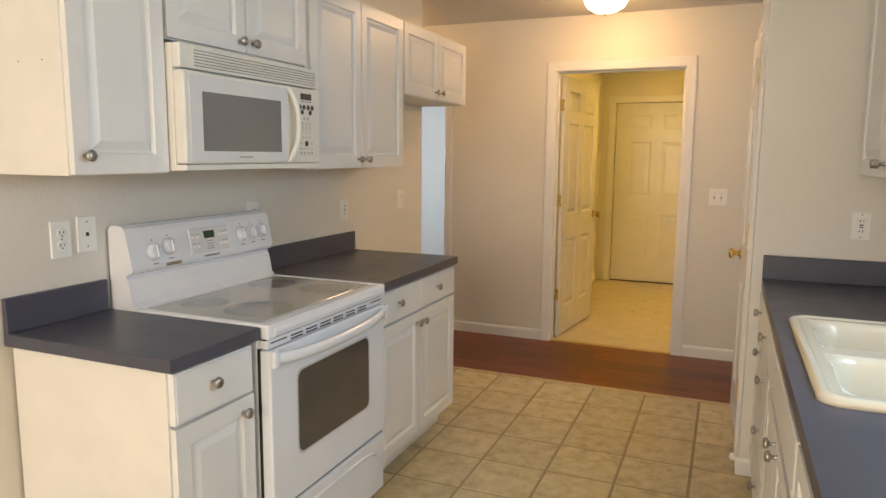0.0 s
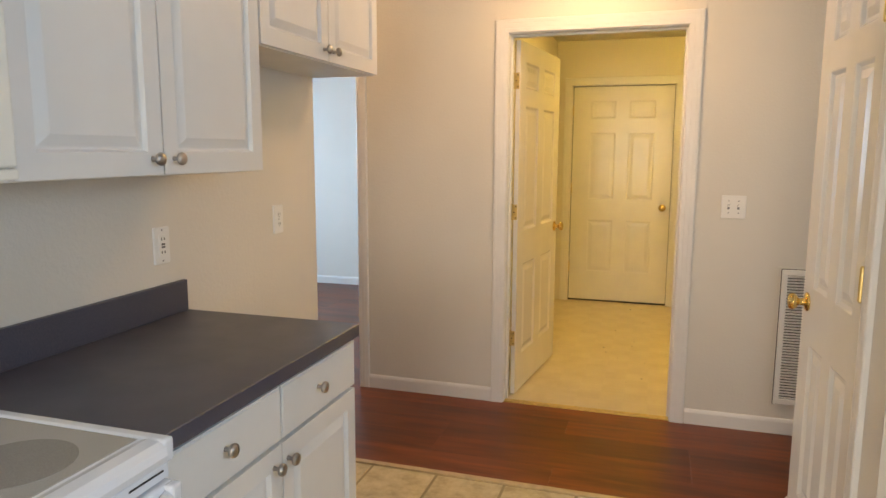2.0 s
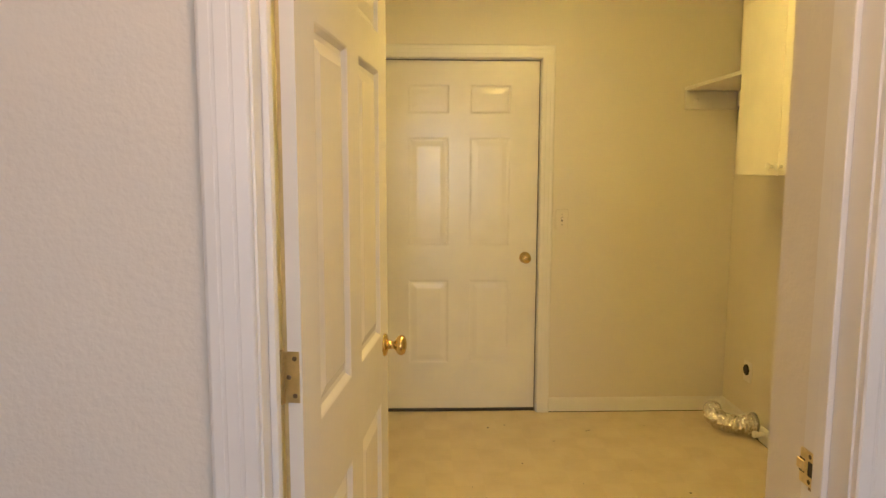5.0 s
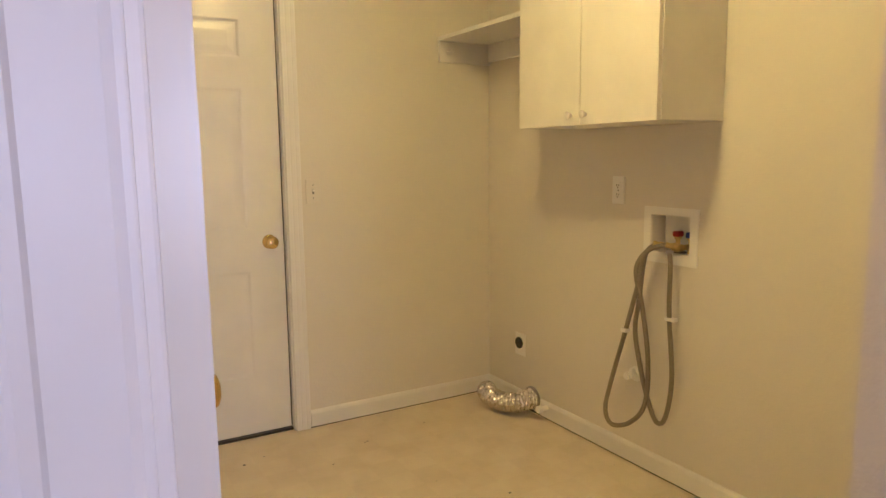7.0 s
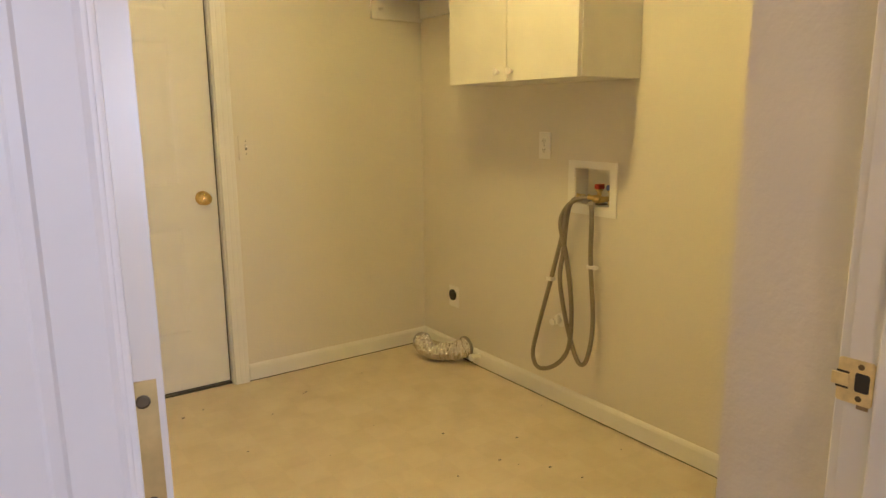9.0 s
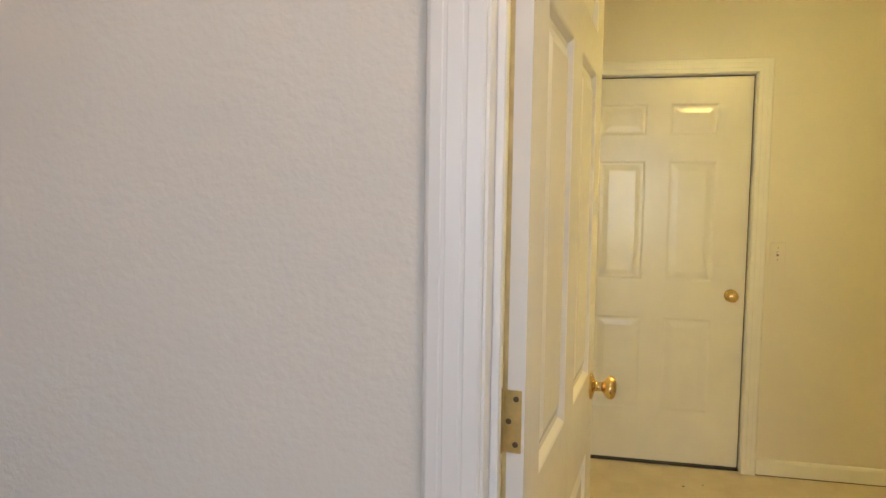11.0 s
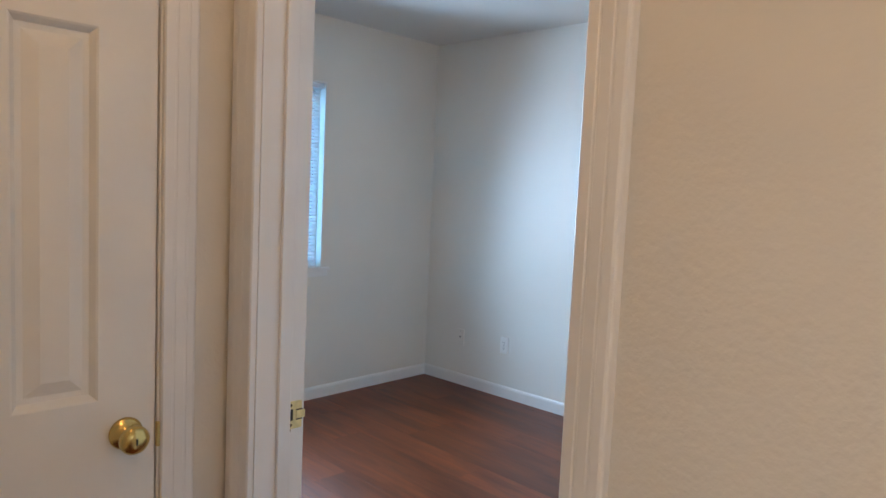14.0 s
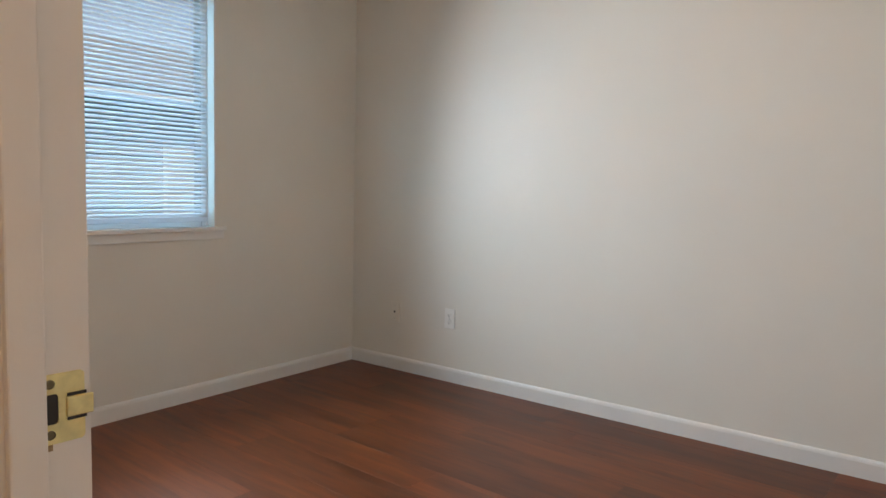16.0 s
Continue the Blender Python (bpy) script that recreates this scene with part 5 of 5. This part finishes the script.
# ---------------------------------------------------------------- bedroom window


def bedroom_window():
    y0, y1, z0, z1, x = 6.18, 7.09, 0.882, 2.085, BED[0]
    ob = thing("window_1", (x, (y0 + y1) / 2, z0), "white vinyl bedroom window with painted sill", "window", kind="structure")
    part("window_sill", one(x - 0.05, x + 0.022, y0 - 0.05, y1 + 0.05, z0 - 0.020, z0 + 0.001, 0.003), TRIM, ob)
    part("apron", one(x, x + 0.011, y0 - 0.04, y1 + 0.04, z0 - 0.062, z0 - 0.020, 0.002), TRIM, ob)
    for a, b, c, d in ((y0, y0 + 0.012, z0, z1), (y1 - 0.012, y1, z0, z1), (y0 + 0.012, y1 - 0.012, z1 - 0.012, z1)):
        part("return", one(x - 0.055, x + 0.003, a, b, c, d, 0.001), TRIM, ob)
    bm = bmesh.new()
    for a, b, c, d in ((y0, y0 + 0.05, z0, z1), (y1 - 0.05, y1, z0, z1), (y0 + 0.05, y1 - 0.05, z0, z0 + 0.05), (y0 + 0.05, y1 - 0.05, z1 - 0.05, z1)):
        box(bm, x - 0.12, x - 0.055, a, b, c, d, 0.003, 1)
    part("window_frame", bm, FRAMEVINYL, ob)
    part("meeting_rail", one(x - 0.105, x - 0.07, y0 + 0.05, y1 - 0.05, 1.475, 1.510, 0.003), FRAMEVINYL, ob)
    for c, d in ((z0 + 0.05, 1.475), (1.51, z1 - 0.05)):
        g = part("pane", one(x - 0.092, x - 0.088, y0 + 0.05, y1 - 0.05, c, d), GLASS, ob)
        g.visible_shadow = False
    # mini blind, lowered
    bl = thing("window_blind", (x - 0.02, (y0 + y1) / 2, z0), "lowered white mini blind with open slats", "blind")
    part("head_rail", one(x - 0.042, x - 0.010, y0 + 0.016, y1 - 0.016, 2.040, 2.074, 0.002), BLIND, bl)
    part("bottom_rail", one(x - 0.038, x - 0.014, y0 + 0.02, y1 - 0.04, 0.908, 0.934, 0.003), BLIND, bl)
    for y in (y0 + 0.12, y1 - 0.13):
        part("ladder_cord", one(x - 0.0265, x - 0.0255, y - 0.0006, y + 0.0006, 0.93, 2.04), BLIND, bl)
    part("wand", revolve(bmesh.new(), [(0.004, 0), (0.004, -0.55), (0.002, -0.56)], pose(x - 0.006, y0 + 0.06, 2.03), 8), BLIND, bl)
    n, lo, hi = 50, 0.945, 2.030
    bm = bmesh.new()
    w = (y1 - y0 - 0.06) / 2
    arc = [(-0.0125, -0.0016), (-0.006, 0.0003), (0, 0.001), (0.006, 0.0003), (0.0125, -0.0016)]
    top = [[bm.verts.new((u, s * w, d)) for u, d in arc] for s in (-1, 1)]
    for i in range(4):
        bm.faces.new((top[0][i], top[0][i + 1], top[1][i + 1], top[1][i]))
    bmesh.ops.solidify(bm, geom=list(bm.faces), thickness=0.0005)
    first = part("slat", bm, BLIND, bl, m=pose(x - 0.026, (y0 + y1) / 2 - 0.01, lo, 0, 38, 0))
    for k in range(1, n):
        c = first.copy()
        scene.collection.objects.link(c)
        c.location = first.location + Vector((0, 0, (hi - lo) * k / (n - 1)))
    askew(ob)
    askew(bl)


bedroom_window()


def plain_window(name, m, w, h, label):
    """A vinyl window filling an opening in a wall that faces local -y; the origin is its lower left corner."""
    ob = thing(name, m.translation, label, "window", kind="structure")
    bm = bmesh.new()
    for a, b, c, d in ((0, 0.05, 0, h), (w - 0.05, w, 0, h), (0.05, w - 0.05, 0, 0.05), (0.05, w - 0.05, h - 0.05, h)):
        box(bm, a, b, 0.06, 0.12, c, d)
    part("window_frame", bm, FRAMEVINYL, ob, m=m)
    g = part("pane", one(0.05, w - 0.05, 0.088, 0.092, 0.05, h - 0.05), GLASS, ob, m=m)
    g.visible_shadow = False
    part("window_sill", one(-0.04, w + 0.04, -0.02, 0.06, -0.02, 0.001, 0.003), TRIM, ob, m=m)


plain_window("window_2", turned(X_KR, 2.17, 1.15, -90), 0.84, 0.90, "white vinyl window over the sink")
# window_4 is unseen, added as the opening for daylight_hall
plain_window("window_4", turned(2.3, 5.12, 0.92, -90), 0.60, 1.16, "unseen white vinyl window added at the hall end")
plain_window("window_3", pose(0.9, -2.46, 0.68, 0, 0, 180), 2.1, 1.54, "wide white vinyl window of the dining end")


def neighbour_house():
    x = -9.3
    ob = thing("neighbour_house", (x - 1.2, 8, -0.5), "blue-grey sided neighbouring house with white trim", "house")
    part("wall", one(x - 2.5, x, 1, 14, -0.5, 2.00), SIDING, ob)
    for k in range(12):
        part("siding_board", one(x, x + 0.018, 1, 14, -0.4 + k * 0.2, -0.4 + k * 0.2 + 0.185), SIDING, ob)
    part("fascia", one(x + 0.30, x + 0.34, 0.6, 14.4, 1.98, 2.12), FRAMEVINYL, ob, "white fascia board")
    roof = bmesh.new()
    prism(roof, [(0.34, 2.08), (0.36, 2.16), (-1.3, 2.95), (-3.0, 2.16), (-3.0, 2.08)], lambda u, d, e: (x + u, e, d), (0.6, 14.4))
    part("roof", roof, SHINGLE, ob)
    w = part("window", one(x + 0.02, x + 0.04, 9.3, 10.3, 0.4, 1.55), FRAMEVINYL, ob)
    part("pane", one(x + 0.036, x + 0.044, 9.36, 10.24, 0.46, 1.49), MICROFRAME, w)


neighbour_house()

# ---------------------------------------------------------------- planks and tiles, last
MESHES = {}


def piece(name, w, d, t, material, parent, x, y, z, r):
    """A floor piece, w by d, with a chamfered top edge; alike pieces share a mesh."""
    key = (name, round(w, 4), round(d, 4))
    if key not in MESHES:
        me = bpy.data.meshes.new(name)
        a = [(-w / 2, -d / 2), (w / 2, -d / 2), (w / 2, d / 2), (-w / 2, d / 2)]
        b = [(-w / 2 + r, -d / 2 + r), (w / 2 - r, -d / 2 + r), (w / 2 - r, d / 2 - r), (-w / 2 + r, d / 2 - r)]
        verts = [(p, q, -t) for p, q in a] + [(p, q, -r * 0.7) for p, q in a] + [(p, q, 0) for p, q in b]
        faces = [(8, 9, 10, 11)] + [(i + s, (i + 1) % 4 + s, (i + 1) % 4 + s + 4, i + s + 4) for s in (0, 4) for i in range(4)]
        me.from_pydata(verts, [], faces)
        me.materials.append(material)
        MESHES[key] = me
    ob = new(name, MESHES[key])
    ob.location = (x, y, z)
    ob.parent = parent
    return ob


rr = random.Random(3)
PW = 0.193


def plank_rows(xa, xb, ya, yb):
    y = ya
    while y < yb - 0.01:
        d = min(PW, yb - y)
        x = xa - rr.choice((0.0, 0.2, 0.4, 0.6, 0.8, 1.0))
        while x < xb - 0.02:
            a, b = max(x, xa), min(x + 1.2, xb)
            if b - a > 0.02:
                piece("plank", b - a - 0.0003, d - 0.0003, 0.0118, WOOD, floor_wood, (a + b) / 2, y + d / 2, 0.0, 0.0002)
            x += 1.2
        y += PW


plank_rows(X_CLOSET, 2.3, Y_TILE, Y_HALL)
plank_rows(BED_DOOR[0], BED_DOOR[1], Y_HALL, Y_HALL + WT)
plank_rows(LAU_DOOR[0], LAU_DOOR[1], Y_HALL, 5.262)
plank_rows(BED[0] - 0.06, BED[1], Y_HALL + WT, BED[3] + 0.20)

TP = 0.3085
for j in range(-3, 15):
    for i in range(-4, 4):
        x0, x1 = max(i * TP, X_KL), min((i + 1) * TP, 0.95)
        y1 = 4.292 - j * TP
        if x1 - x0 < 0.03 or j < 0:
            continue
        piece("tile", x1 - x0 - 0.013, TP - 0.013, 0.008, TILE, floor_tile, (x0 + x1) / 2, y1 - TP / 2, 0.0 + rr.uniform(-0.0004, 0.0004), 0.002)
